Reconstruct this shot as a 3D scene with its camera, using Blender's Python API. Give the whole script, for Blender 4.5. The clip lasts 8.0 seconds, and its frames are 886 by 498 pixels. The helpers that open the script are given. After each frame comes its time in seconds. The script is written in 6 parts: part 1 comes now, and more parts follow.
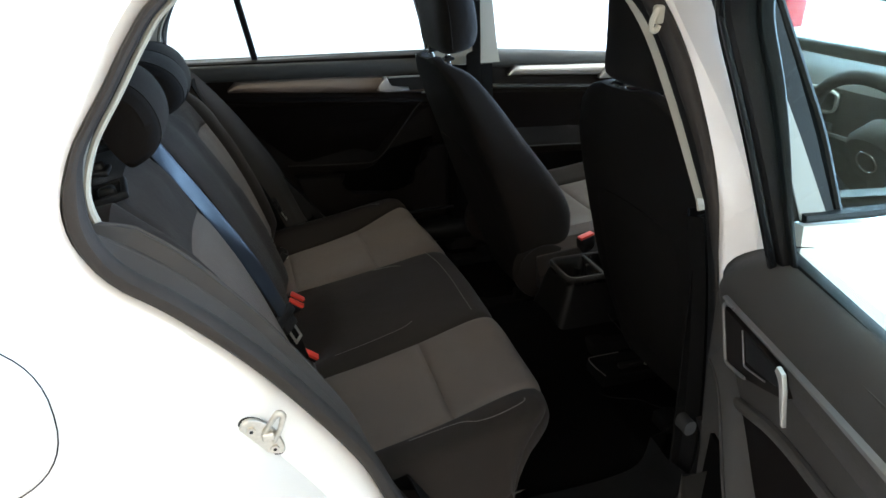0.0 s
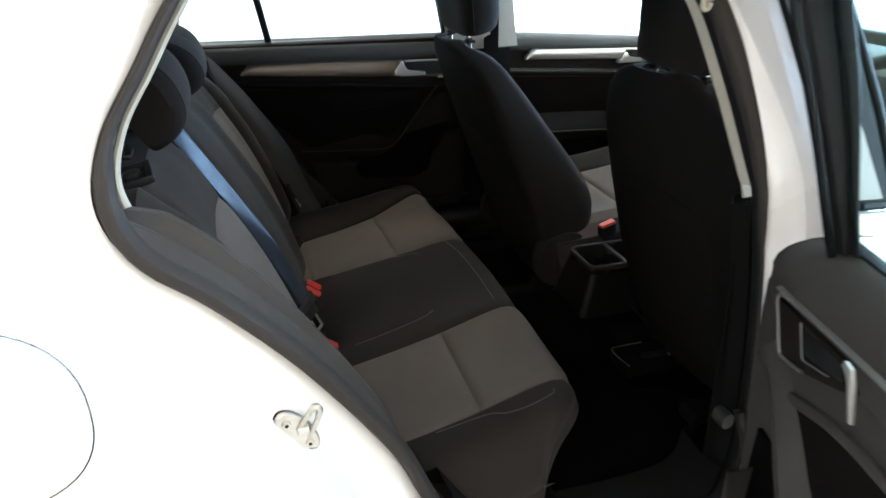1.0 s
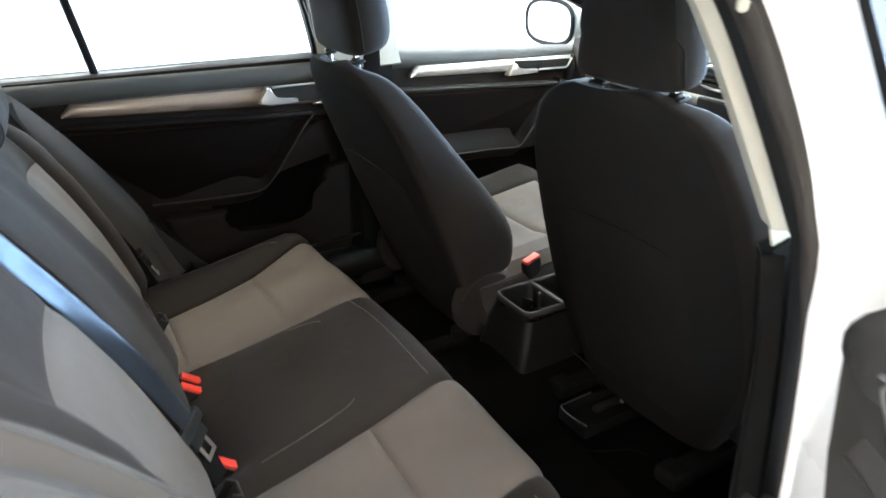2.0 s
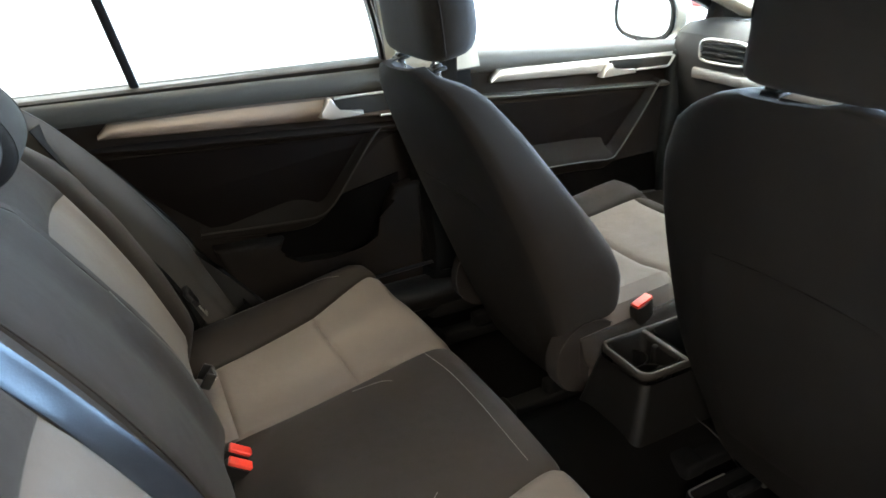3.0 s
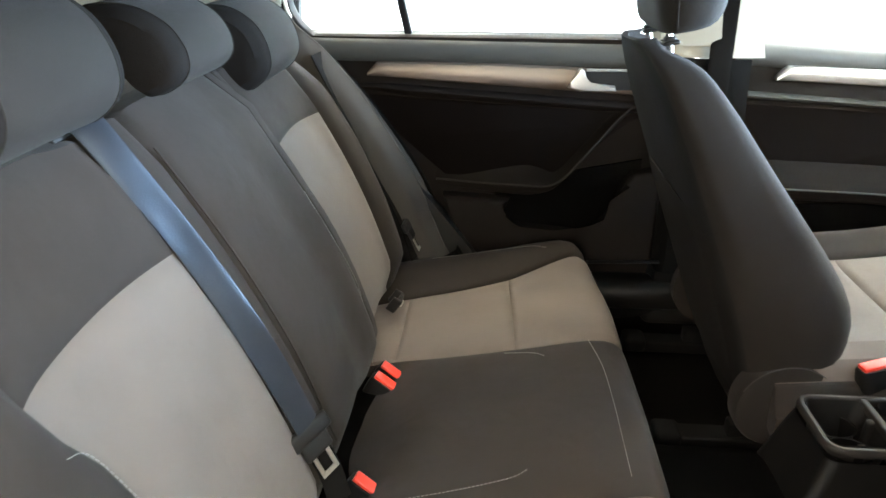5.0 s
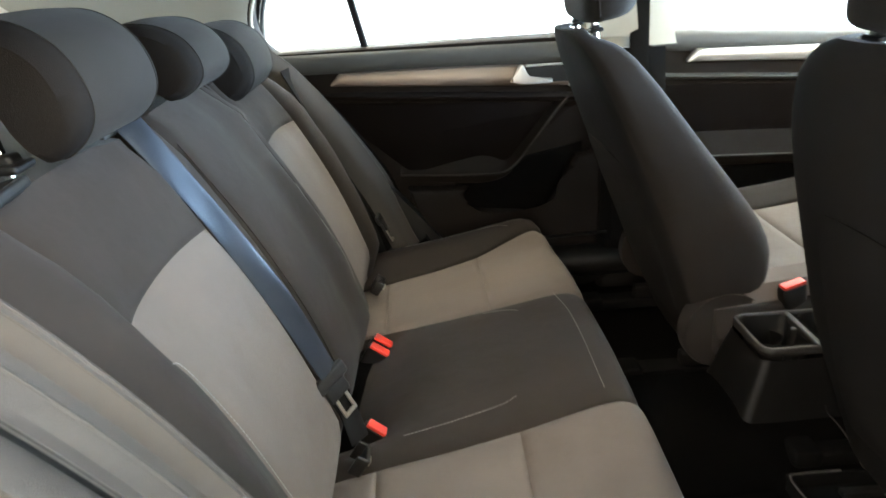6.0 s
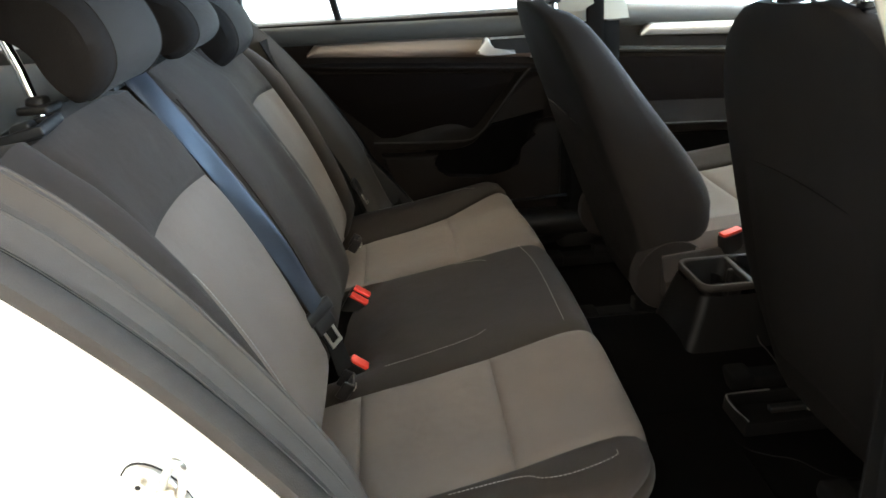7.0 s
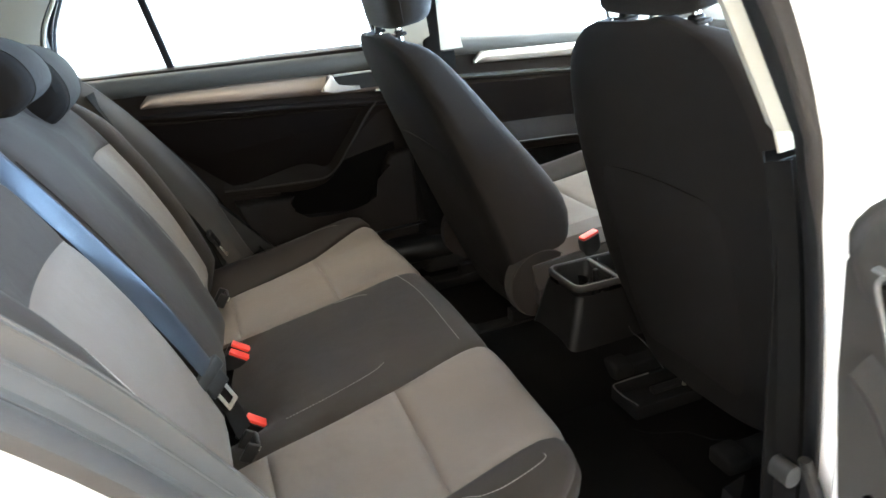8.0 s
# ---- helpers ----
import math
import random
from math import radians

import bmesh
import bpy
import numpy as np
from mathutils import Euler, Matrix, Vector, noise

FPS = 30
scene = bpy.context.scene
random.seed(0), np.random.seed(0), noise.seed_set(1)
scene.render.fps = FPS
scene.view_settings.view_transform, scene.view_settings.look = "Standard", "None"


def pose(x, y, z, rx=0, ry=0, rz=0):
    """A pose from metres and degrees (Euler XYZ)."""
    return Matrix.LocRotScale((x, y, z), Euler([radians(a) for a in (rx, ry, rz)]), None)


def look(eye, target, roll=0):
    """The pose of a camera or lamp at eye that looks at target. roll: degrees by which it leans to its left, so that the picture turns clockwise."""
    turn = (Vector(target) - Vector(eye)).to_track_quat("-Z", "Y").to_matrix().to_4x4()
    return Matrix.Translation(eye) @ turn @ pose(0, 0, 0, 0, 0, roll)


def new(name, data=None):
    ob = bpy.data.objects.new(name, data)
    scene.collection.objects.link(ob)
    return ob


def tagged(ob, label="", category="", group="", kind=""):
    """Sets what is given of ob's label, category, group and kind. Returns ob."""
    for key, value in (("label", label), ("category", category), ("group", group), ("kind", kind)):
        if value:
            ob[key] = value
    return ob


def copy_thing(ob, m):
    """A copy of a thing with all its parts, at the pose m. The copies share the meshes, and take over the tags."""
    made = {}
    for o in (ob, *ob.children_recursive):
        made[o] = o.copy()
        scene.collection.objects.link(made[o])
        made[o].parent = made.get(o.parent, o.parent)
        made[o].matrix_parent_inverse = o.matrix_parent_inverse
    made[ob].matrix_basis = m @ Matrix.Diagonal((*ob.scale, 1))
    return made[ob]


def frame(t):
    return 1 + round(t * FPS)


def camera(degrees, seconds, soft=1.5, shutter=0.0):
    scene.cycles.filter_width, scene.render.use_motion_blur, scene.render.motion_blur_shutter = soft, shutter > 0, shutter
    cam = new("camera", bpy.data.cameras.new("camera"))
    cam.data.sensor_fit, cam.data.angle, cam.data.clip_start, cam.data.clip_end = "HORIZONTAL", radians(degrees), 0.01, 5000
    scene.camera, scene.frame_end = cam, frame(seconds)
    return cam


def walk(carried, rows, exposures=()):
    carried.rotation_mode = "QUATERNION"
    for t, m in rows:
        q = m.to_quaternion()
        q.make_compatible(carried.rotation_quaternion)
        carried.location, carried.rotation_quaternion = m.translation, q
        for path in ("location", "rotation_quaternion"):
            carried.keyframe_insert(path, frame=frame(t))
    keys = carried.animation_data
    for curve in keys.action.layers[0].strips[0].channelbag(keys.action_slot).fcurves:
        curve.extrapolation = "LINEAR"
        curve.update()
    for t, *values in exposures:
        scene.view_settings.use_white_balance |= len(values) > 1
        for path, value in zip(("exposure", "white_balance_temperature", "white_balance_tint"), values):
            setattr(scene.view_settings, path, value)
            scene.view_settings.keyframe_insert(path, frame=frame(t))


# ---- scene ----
cam = camera(66.7, 8.0, shutter=0.5)
PATH = [
    (0, (-0.031, -1.441, 1.297), (0.514, 0.29, 0.457), 0.1),
    (0.5, (-0.057, -1.444, 1.298), (0.535, 0.278, 0.47), 0.4),
    (1, (-0.07, -1.396, 1.282), (0.47, 0.32, 0.409), 0.3),
    (1.2, (-0.071, -1.324, 1.265), (0.578, 0.358, 0.397), -0.2),
    (2.3, (-0.054, -0.961, 1.247), (0.879, 0.597, 0.408), -0.1),
    (2.5, (-0.046, -0.88, 1.261), (0.797, 0.739, 0.444), -1.1),
    (3, (0.011, -0.804, 1.221), (0.786, 0.834, 0.374), -2.4),
    (3.5, (0.088, -0.742, 1.201), (0.594, 1.003, 0.366), -2.5),
    (4, (0.137, -0.73, 1.178), (0.389, 1.07, 0.343), 3.8),
    (4.5, (0.238, -0.803, 1.172), (0.107, 0.985, 0.286), 2.7),
    (4.7, (0.24, -0.819, 1.17), (0.093, 0.973, 0.293), 1.2),
    (5.8, (0.194, -1.014, 1.142), (0.18, 0.833, 0.375), -2.9),
    (6, (0.184, -1.044, 1.143), (0.219, 0.797, 0.362), -3.6),
    (6.5, (0.164, -1.111, 1.134), (0.28, 0.715, 0.325), -2.4),
    (7, (0.161, -1.179, 1.125), (0.292, 0.641, 0.306), -3.1),
    (7.5, (0.172, -1.196, 1.125), (0.559, 0.605, 0.346), -4.4),
    (8, (0.078, -1.16, 1.118), (0.688, 0.591, 0.368), -5.1),
]
EXPOSURE = [(0, -1.06, 6500, 10), (0.5, -0.70, 6500, 10), (1.2, -0.98, 6500, 10), (2.3, 0.84, 6550, 10), (3.0, 0.6, 6900, 10), (3.5, 0.65, 7050, 10), (4.5, 1.06, 7050, 10), (4.7, 1.06, 7050, 10), (6.0, 0.70, 7150, 10), (6.5, 0.80, 7200, 10), (7.0, 0.2, 7000, 10), (7.5, 0.38, 6750, 10), (8.0, 0.90, 6600, 10)]
walk(cam, [(t, look(eye, target, roll)) for t, eye, target, roll in PATH], EXPOSURE)

# ---- world and light ----
world = bpy.data.worlds.new("sky")
scene.world = world
world.use_nodes = True
wn = world.node_tree.nodes
sky = wn.new("ShaderNodeTexSky")
sky.sky_type, sky.sun_disc = "NISHITA", False
sky.sun_elevation, sky.sun_rotation = radians(40), radians(200)
wn["Background"].inputs["Strength"].default_value = 0.12
world.node_tree.links.new(sky.outputs[0], wn["Background"].inputs["Color"])


def area_lamp(name, eye, target, sx, sy, watts, colour):
    lamp = bpy.data.lights.new(name, "AREA")
    lamp.shape, lamp.size, lamp.size_y, lamp.energy, lamp.color = "RECTANGLE", sx, sy, watts, colour
    ob = new(name, lamp)
    ob.matrix_world = look(eye, target)
    return ob


area_lamp("added_window_lamp", (11.6, 1.0, 2.0), (0.0, 0.6, 1.5), 13.0, 3.2, 12500, (0.48, 0.70, 1.0))
# warm fill lamp, added to brighten the near side
area_lamp("added_window_lamp", (4.2, -5.7, 2.1), (2.4, 0.0, 1.2), 13.0, 3.0, 650, (1.0, 0.88, 0.72))

# ---- materials ----


def material(name, colour, rough=0.6, metal=0.0, grain=300.0, bump=0.15, vary=0.12, patches=4.0, spec=0.5, sheen=0.0, coat=0.0, stretch=None, wear=None):
    """A surface with grain (fine) and patches (broad) of uneven colour, gloss and relief."""
    m = bpy.data.materials.new(name)
    m.use_nodes = True
    n, l = m.node_tree.nodes, m.node_tree.links
    b = n["Principled BSDF"]
    b.inputs["Metallic"].default_value = metal
    b.inputs["Specular IOR Level"].default_value = spec
    b.inputs["Sheen Weight"].default_value = sheen
    b.inputs["Sheen Roughness"].default_value = 0.45
    b.inputs["Coat Weight"].default_value = coat
    b.inputs["Coat Roughness"].default_value = 0.05
    tc = n.new("ShaderNodeTexCoord")
    mp = n.new("ShaderNodeMapping")
    if stretch:
        mp.inputs["Scale"].default_value = stretch
    l.new(tc.outputs["Object"], mp.inputs["Vector"])
    fine, broad = n.new("ShaderNodeTexNoise"), n.new("ShaderNodeTexNoise")
    fine.inputs["Scale"].default_value, fine.inputs["Detail"].default_value = grain, 3
    broad.inputs["Scale"].default_value, broad.inputs["Detail"].default_value = patches, 5
    l.new(mp.outputs[0], fine.inputs["Vector"])
    l.new(tc.outputs["Object"], broad.inputs["Vector"])
    add = n.new("ShaderNodeMath")
    add.operation = "MULTIPLY_ADD"
    l.new(fine.outputs["Fac"], add.inputs[0])
    add.inputs[1].default_value = 0.6
    l.new(broad.outputs["Fac"], add.inputs[2])
    ramp = n.new("ShaderNodeMapRange")
    ramp.inputs["From Min"].default_value, ramp.inputs["From Max"].default_value = 0.45, 1.15
    ramp.inputs["To Min"].default_value, ramp.inputs["To Max"].default_value = 1 - vary, 1 + vary
    l.new(add.outputs[0], ramp.inputs["Value"])
    mul = n.new("ShaderNodeVectorMath")
    mul.operation = "SCALE"
    mul.inputs[0].default_value = colour
    l.new(ramp.outputs[0], mul.inputs["Scale"])
    l.new(mul.outputs[0], b.inputs["Base Color"])
    rr = n.new("ShaderNodeMapRange")
    rr.inputs["To Min"].default_value, rr.inputs["To Max"].default_value = max(rough - 0.09, 0.02), min(rough + 0.09, 1)
    l.new(broad.outputs["Fac"], rr.inputs["Value"])
    l.new(rr.outputs[0], b.inputs["Roughness"])
    if bump:
        bp = n.new("ShaderNodeBump")
        bp.inputs["Strength"].default_value, bp.inputs["Distance"].default_value = bump, 0.002
        l.new(fine.outputs["Fac"], bp.inputs["Height"])
        l.new(bp.outputs[0], b.inputs["Normal"])
    return m


def weave(name, colour, thread, rough=0.85, vary=0.25, sheen=0.04):
    """Woven seat cloth: two crossing sets of threads, uneven in tone, slightly rubbed."""
    m = material(name, colour, rough, grain=900, bump=0.0, vary=0.10, patches=9, spec=0.12, sheen=sheen)
    n, l = m.node_tree.nodes, m.node_tree.links
    b = n["Principled BSDF"]
    tc = n.new("ShaderNodeTexCoord")
    sep = n.new("ShaderNodeSeparateXYZ")
    l.new(tc.outputs["Object"], sep.inputs[0])
    slope = n.new("ShaderNodeMath")
    slope.operation = "SUBTRACT"
    l.new(sep.outputs["X"], slope.inputs[0])
    l.new(sep.outputs["Z"], slope.inputs[1])
    waves = []
    for socket in (sep.outputs["Y"], slope.outputs[0]):
        k = n.new("ShaderNodeMath")
        k.operation = "MULTIPLY"
        l.new(socket, k.inputs[0])
        k.inputs[1].default_value = 2 * math.pi / thread
        s = n.new("ShaderNodeMath")
        s.operation = "SINE"
        l.new(k.outputs[0], s.inputs[0])
        waves.append(s)
    cross = n.new("ShaderNodeMath")
    cross.operation = "MULTIPLY"
    l.new(waves[0].outputs[0], cross.inputs[0])
    l.new(waves[1].outputs[0], cross.inputs[1])
    old = b.inputs["Base Color"].links[0].from_socket
    tone = n.new("ShaderNodeMapRange")
    tone.inputs["From Min"].default_value, tone.inputs["From Max"].default_value = -1, 1
    tone.inputs["To Min"].default_value, tone.inputs["To Max"].default_value = 1 - vary, 1 + vary
    l.new(cross.outputs[0], tone.inputs["Value"])
    mul = n.new("ShaderNodeVectorMath")
    mul.operation = "SCALE"
    l.new(old, mul.inputs[0])
    l.new(tone.outputs[0], mul.inputs["Scale"])
    l.new(mul.outputs[0], b.inputs["Base Color"])
    wrinkle = n.new("ShaderNodeTexNoise")
    wrinkle.inputs["Scale"].default_value, wrinkle.inputs["Detail"].default_value = 14, 3
    l.new(tc.outputs["Object"], wrinkle.inputs["Vector"])
    b1, b2 = n.new("ShaderNodeBump"), n.new("ShaderNodeBump")
    b1.inputs["Strength"].default_value, b1.inputs["Distance"].default_value = 0.25, 0.0004
    b2.inputs["Strength"].default_value, b2.inputs["Distance"].default_value = 0.25, 0.012
    l.new(cross.outputs[0], b1.inputs["Height"])
    l.new(wrinkle.outputs["Fac"], b2.inputs["Height"])
    l.new(b2.outputs[0], b1.inputs["Normal"])
    l.new(b1.outputs[0], b.inputs["Normal"])
    return m


def glass_pane(name, tint):
    m = bpy.data.materials.new(name)
    m.use_nodes = True
    n, l = m.node_tree.nodes, m.node_tree.links
    n.remove(n["Principled BSDF"])
    clear, gloss, mix, fr = n.new("ShaderNodeBsdfTransparent"), n.new("ShaderNodeBsdfGlossy"), n.new("ShaderNodeMixShader"), n.new("ShaderNodeLayerWeight")
    clear.inputs["Color"].default_value = (*tint, 1)
    gloss.inputs["Roughness"].default_value = 0.01
    steep, share = n.new("ShaderNodeMath"), n.new("ShaderNodeMapRange")
    steep.operation, steep.inputs[1].default_value = "POWER", 4.0
    share.inputs["To Min"].default_value, share.inputs["To Max"].default_value = 0.006, 0.40
    l.new(fr.outputs["Facing"], steep.inputs[0])
    l.new(steep.outputs[0], share.inputs["Value"])
    l.new(share.outputs[0], mix.inputs[0])
    l.new(clear.outputs[0], mix.inputs[1])
    l.new(gloss.outputs[0], mix.inputs[2])
    l.new(mix.outputs[0], n["Material Output"].inputs["Surface"])
    return m


def glowing(name, colour, strength):
    m = bpy.data.materials.new(name)
    m.use_nodes = True
    b = m.node_tree.nodes["Principled BSDF"]
    b.inputs["Emission Color"].default_value, b.inputs["Emission Strength"].default_value = (*colour, 1), strength
    return m


cloth_dark = weave("charcoal_seat_cloth", (0.0225, 0.0178, 0.0152), 0.0017, vary=0.22)
cloth_light = weave("grey_insert_cloth", (0.108, 0.090, 0.078), 0.0021, vary=0.14, sheen=0.05)
cloth_rest = material("charcoal_headrest_cloth", (0.0150, 0.0132, 0.0118), 0.85, grain=900, bump=0.35, vary=0.22, patches=10, spec=0.12, sheen=0.03)
cloth_side = material("charcoal_seat_side_cloth", (0.0160, 0.0131, 0.0114), 0.85, grain=1100, bump=0.3, vary=0.2, patches=7, spec=0.12, sheen=0.03)
# headrest cloth darkened to carry the shade between the headrests
cloth_shade = material("shaded_headrest_side_cloth", (0.0095, 0.0081, 0.0073), 0.88, grain=1000, bump=0.35, vary=0.2, patches=9, spec=0.06)
strip_grey = material("pale_grey_strip", (0.34, 0.34, 0.33), 0.5, grain=400, bump=0.05, vary=0.08)
cloth_back = material("black_seat_back_cloth", (0.0088, 0.0077, 0.0070), 0.80, grain=1100, bump=0.3, vary=0.2, patches=7, spec=0.14)
plastic = material("black_grained_plastic", (0.007, 0.0066, 0.0062), 0.5, grain=1400, bump=0.25, vary=0.15, patches=6, spec=0.3)
plastic_soft = material("slate_soft_touch_plastic", (0.018, 0.0172, 0.0162), 0.55, grain=1100, bump=0.3, vary=0.10, patches=5, spec=0.35)
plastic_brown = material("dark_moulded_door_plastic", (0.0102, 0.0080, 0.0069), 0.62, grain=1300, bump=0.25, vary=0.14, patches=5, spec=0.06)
plastic_pale = material("slate_upper_door_plastic", (0.042, 0.042, 0.038), 0.55, grain=1100, bump=0.3, vary=0.10, patches=5, spec=0.3)
satin_pale = material("satin_silver_trim", (0.52, 0.50, 0.47), 0.36, metal=0.8, grain=220, bump=0.05, vary=0.08, patches=7)
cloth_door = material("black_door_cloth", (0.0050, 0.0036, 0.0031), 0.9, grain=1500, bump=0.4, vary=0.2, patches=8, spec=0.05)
satin = material("satin_pewter_trim", (0.26, 0.205, 0.170), 0.46, metal=0.75, grain=220, bump=0.06, vary=0.10, patches=7, stretch=(0.05, 1, 1))
chrome = material("polished_chrome", (0.80, 0.80, 0.80), 0.10, metal=1.0, grain=90, bump=0.02, vary=0.05)
zinc = material("zinc_plated_steel", (0.55, 0.52, 0.46), 0.32, metal=0.9, grain=160, bump=0.15, vary=0.25)
# lit webbing: bluish colour and specular tint put in the sky's sheen
webbing = material("blue_sheen_belt_webbing", (0.013, 0.0138, 0.0165), 0.36, grain=700, bump=0.10, vary=0.3, patches=22, spec=0.27, stretch=(1, 0.2, 1))
webbing.node_tree.nodes["Principled BSDF"].inputs["Specular Tint"].default_value = (0.60, 0.78, 1.0, 1)
# the same webbing without sheen, darkened for straps lying in shade
webbing_shaded = material("shaded_belt_webbing", (0.0075, 0.0070, 0.0066), 0.8, grain=700, bump=0.15, vary=0.2, patches=18, spec=0.06)
red_plastic = material("red_release_plastic", (0.62, 0.035, 0.018), 0.35, grain=400, bump=0.05, vary=0.08)
paint = material("white_car_paint", (0.82, 0.788, 0.745), 0.28, grain=700, bump=0.02, vary=0.03, patches=2, coat=0.8)
rubber = material("grey_brown_door_seal", (0.025, 0.0208, 0.0178), 0.7, spec=0.25, grain=600, bump=0.2, vary=0.2, patches=12)
gloss_black = material("gloss_black", (0.006, 0.007, 0.008), 0.14, bump=0.0, vary=0.1, spec=0.22)
rubber_black = material("black_rubber", (0.006, 0.006, 0.0062), 0.55, grain=500, bump=0.2, vary=0.2, spec=0.2)
lining = material("beige_grey_headlining", (0.37, 0.345, 0.28), 0.9, grain=1200, bump=0.3, vary=0.08, patches=3)
plastic_matt = material("matt_black_plastic", (0.0036, 0.0034, 0.0032), 0.90, grain=1200, bump=0.3, vary=0.2, patches=8, spec=0.10)
# lightened copy of plastic_brown, making up for weak light on the open door
plastic_near_lit = material("lightened_near_door_trim", (0.034, 0.0305, 0.0265), 0.58, grain=1100, bump=0.3, vary=0.10, patches=5, spec=0.22)
satin_dim = material("dull_pewter_trim", (0.150, 0.142, 0.134), 0.48, metal=0.6, grain=220, bump=0.06, vary=0.10, patches=7, stretch=(0.05, 1, 1))
plastic_black = material("black_pillar_plastic", (0.0050, 0.0047, 0.0044), 0.90, grain=1200, bump=0.3, vary=0.12, patches=5, spec=0.06)
plastic_low = material("dark_lower_door_plastic", (0.021, 0.0178, 0.0155), 0.6, grain=1300, bump=0.25, vary=0.12, patches=5, spec=0.25)
plastic_console = material("satin_black_console_plastic", (0.0058, 0.0054, 0.0051), 0.42, grain=1300, bump=0.25, vary=0.15, patches=7, spec=0.2)
trim_grey = material("grey_brown_moulded_trim", (0.041, 0.0345, 0.0292), 0.6, grain=1200, bump=0.25, vary=0.12, patches=7, spec=0.22)
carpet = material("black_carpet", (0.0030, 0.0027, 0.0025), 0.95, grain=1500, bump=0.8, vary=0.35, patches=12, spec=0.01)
shelf_cloth = material("charcoal_shelf_felt", (0.06, 0.058, 0.055), 0.95, grain=900, bump=0.5, vary=0.2)
thread_pale = material("pale_grey_thread", (0.20, 0.19, 0.175), 0.8, grain=2000, bump=0.3, vary=0.25)
pane_clear = glass_pane("window_glass", (0.93, 0.97, 0.96))
pane_tint = glass_pane("green_tinted_glass", (0.84, 0.93, 0.92))
wall_white = material("white_showroom_wall", (0.80, 0.79, 0.77), 0.8, grain=60, bump=0.08, vary=0.03, patches=0.6)
tile_pale = material("pale_polished_floor_tile", (0.60, 0.58, 0.55), 0.22, grain=40, bump=0.02, vary=0.07, patches=1.5)
steel_dark = material("anthracite_window_profile", (0.05, 0.05, 0.055), 0.4, grain=200, bump=0.05, vary=0.1)
red_paint = material("red_showroom_panel", (0.55, 0.02, 0.025), 0.4, grain=120, bump=0.03, vary=0.06)
# grey put on the unseen west wall to weaken its bounce
wall_dimmed = material("dimmed_bounce_wall", (0.60, 0.60, 0.59), 0.8, grain=60, bump=0.08, vary=0.06, patches=0.6)
lamp_glow = glowing("warm_white_diffuser", (1.0, 0.86, 0.70), 22.0)

# ---- building helpers ----


def part(name, bm, mat, parent=None, label="", smooth=40):
    me = bpy.data.meshes.new(name)
    bmesh.ops.recalc_face_normals(bm, faces=bm.faces)
    bm.to_mesh(me)
    bm.free()
    me.materials.append(mat)
    me.polygons.foreach_set("use_smooth", [True] * len(me.polygons))
    me.set_sharp_from_angle(angle=radians(smooth))
    ob = new(name, me)
    if parent:
        ob.parent = parent
    if label:
        ob["label"] = label
    return ob


def thing(name, label, category, at=(0, 0, 0), group="", kind=""):
    ob = new(name)
    ob.empty_display_size = 0.05
    ob.location = at
    return tagged(ob, label, category, group, kind)


def blocky(sx, sy, sz, r=0.008, at=(0, 0, 0), seg=3, m=None):
    """A box with rounded edges, centred on at."""
    bm = bmesh.new()
    bmesh.ops.create_cube(bm, size=1, matrix=Matrix.Diagonal((sx, sy, sz, 1)))
    if r:
        bmesh.ops.bevel(bm, geom=bm.edges[:], offset=min(r, min(sx, sy, sz) * 0.49), segments=seg, profile=0.5, affect="EDGES")
    bm.transform(Matrix.Translation(at) @ (m or Matrix()))
    return bm


def merge(*bms):
    """Several bmeshes of one part in one."""
    out = bmesh.new()
    for bm in bms:
        me = bpy.data.meshes.new("tmp")
        bm.to_mesh(me)
        bm.free()
        out.from_mesh(me)
        bpy.data.meshes.remove(me)
    return out


def prism(outline, y0, y1, r=0.0, seg=2):
    """An outline of (x, z) carried from depth y0 to y1, with its front rim (y0) rounded."""
    bm = bmesh.new()
    a = [bm.verts.new((x, y0, z)) for x, z in outline]
    b = [bm.verts.new((x, y1, z)) for x, z in outline]
    front = bm.faces.new(a)
    bm.faces.new(b[::-1])
    for i in range(len(a)):
        bm.faces.new((a[i - 1], b[i - 1], b[i], a[i]))
    if r:
        bmesh.ops.bevel(bm, geom=front.edges[:], offset=r, segments=seg, profile=0.5, affect="EDGES")
    return bm


def curve(points, n=8, closed=False):
    """A smooth line through the points (Catmull-Rom)."""
    p = [Vector(q) for q in points]
    k = len(p)
    out = []
    for i in range(k if closed else k - 1):
        if closed:
            a, b, c, d = p[i - 1], p[i], p[(i + 1) % k], p[(i + 2) % k]
        else:
            b, c = p[i], p[i + 1]
            a = p[i - 1] if i else b * 2 - c
            d = p[i + 2] if i + 2 < k else c * 2 - b
        for j in range(n):
            t = j / n
            out.append(0.5 * ((2 * b) + (c - a) * t + (2 * a - 5 * b + 4 * c - d) * t * t + (3 * b - 3 * c + d - a) * t * t * t))
    if not closed:
        out.append(p[-1])
    return out


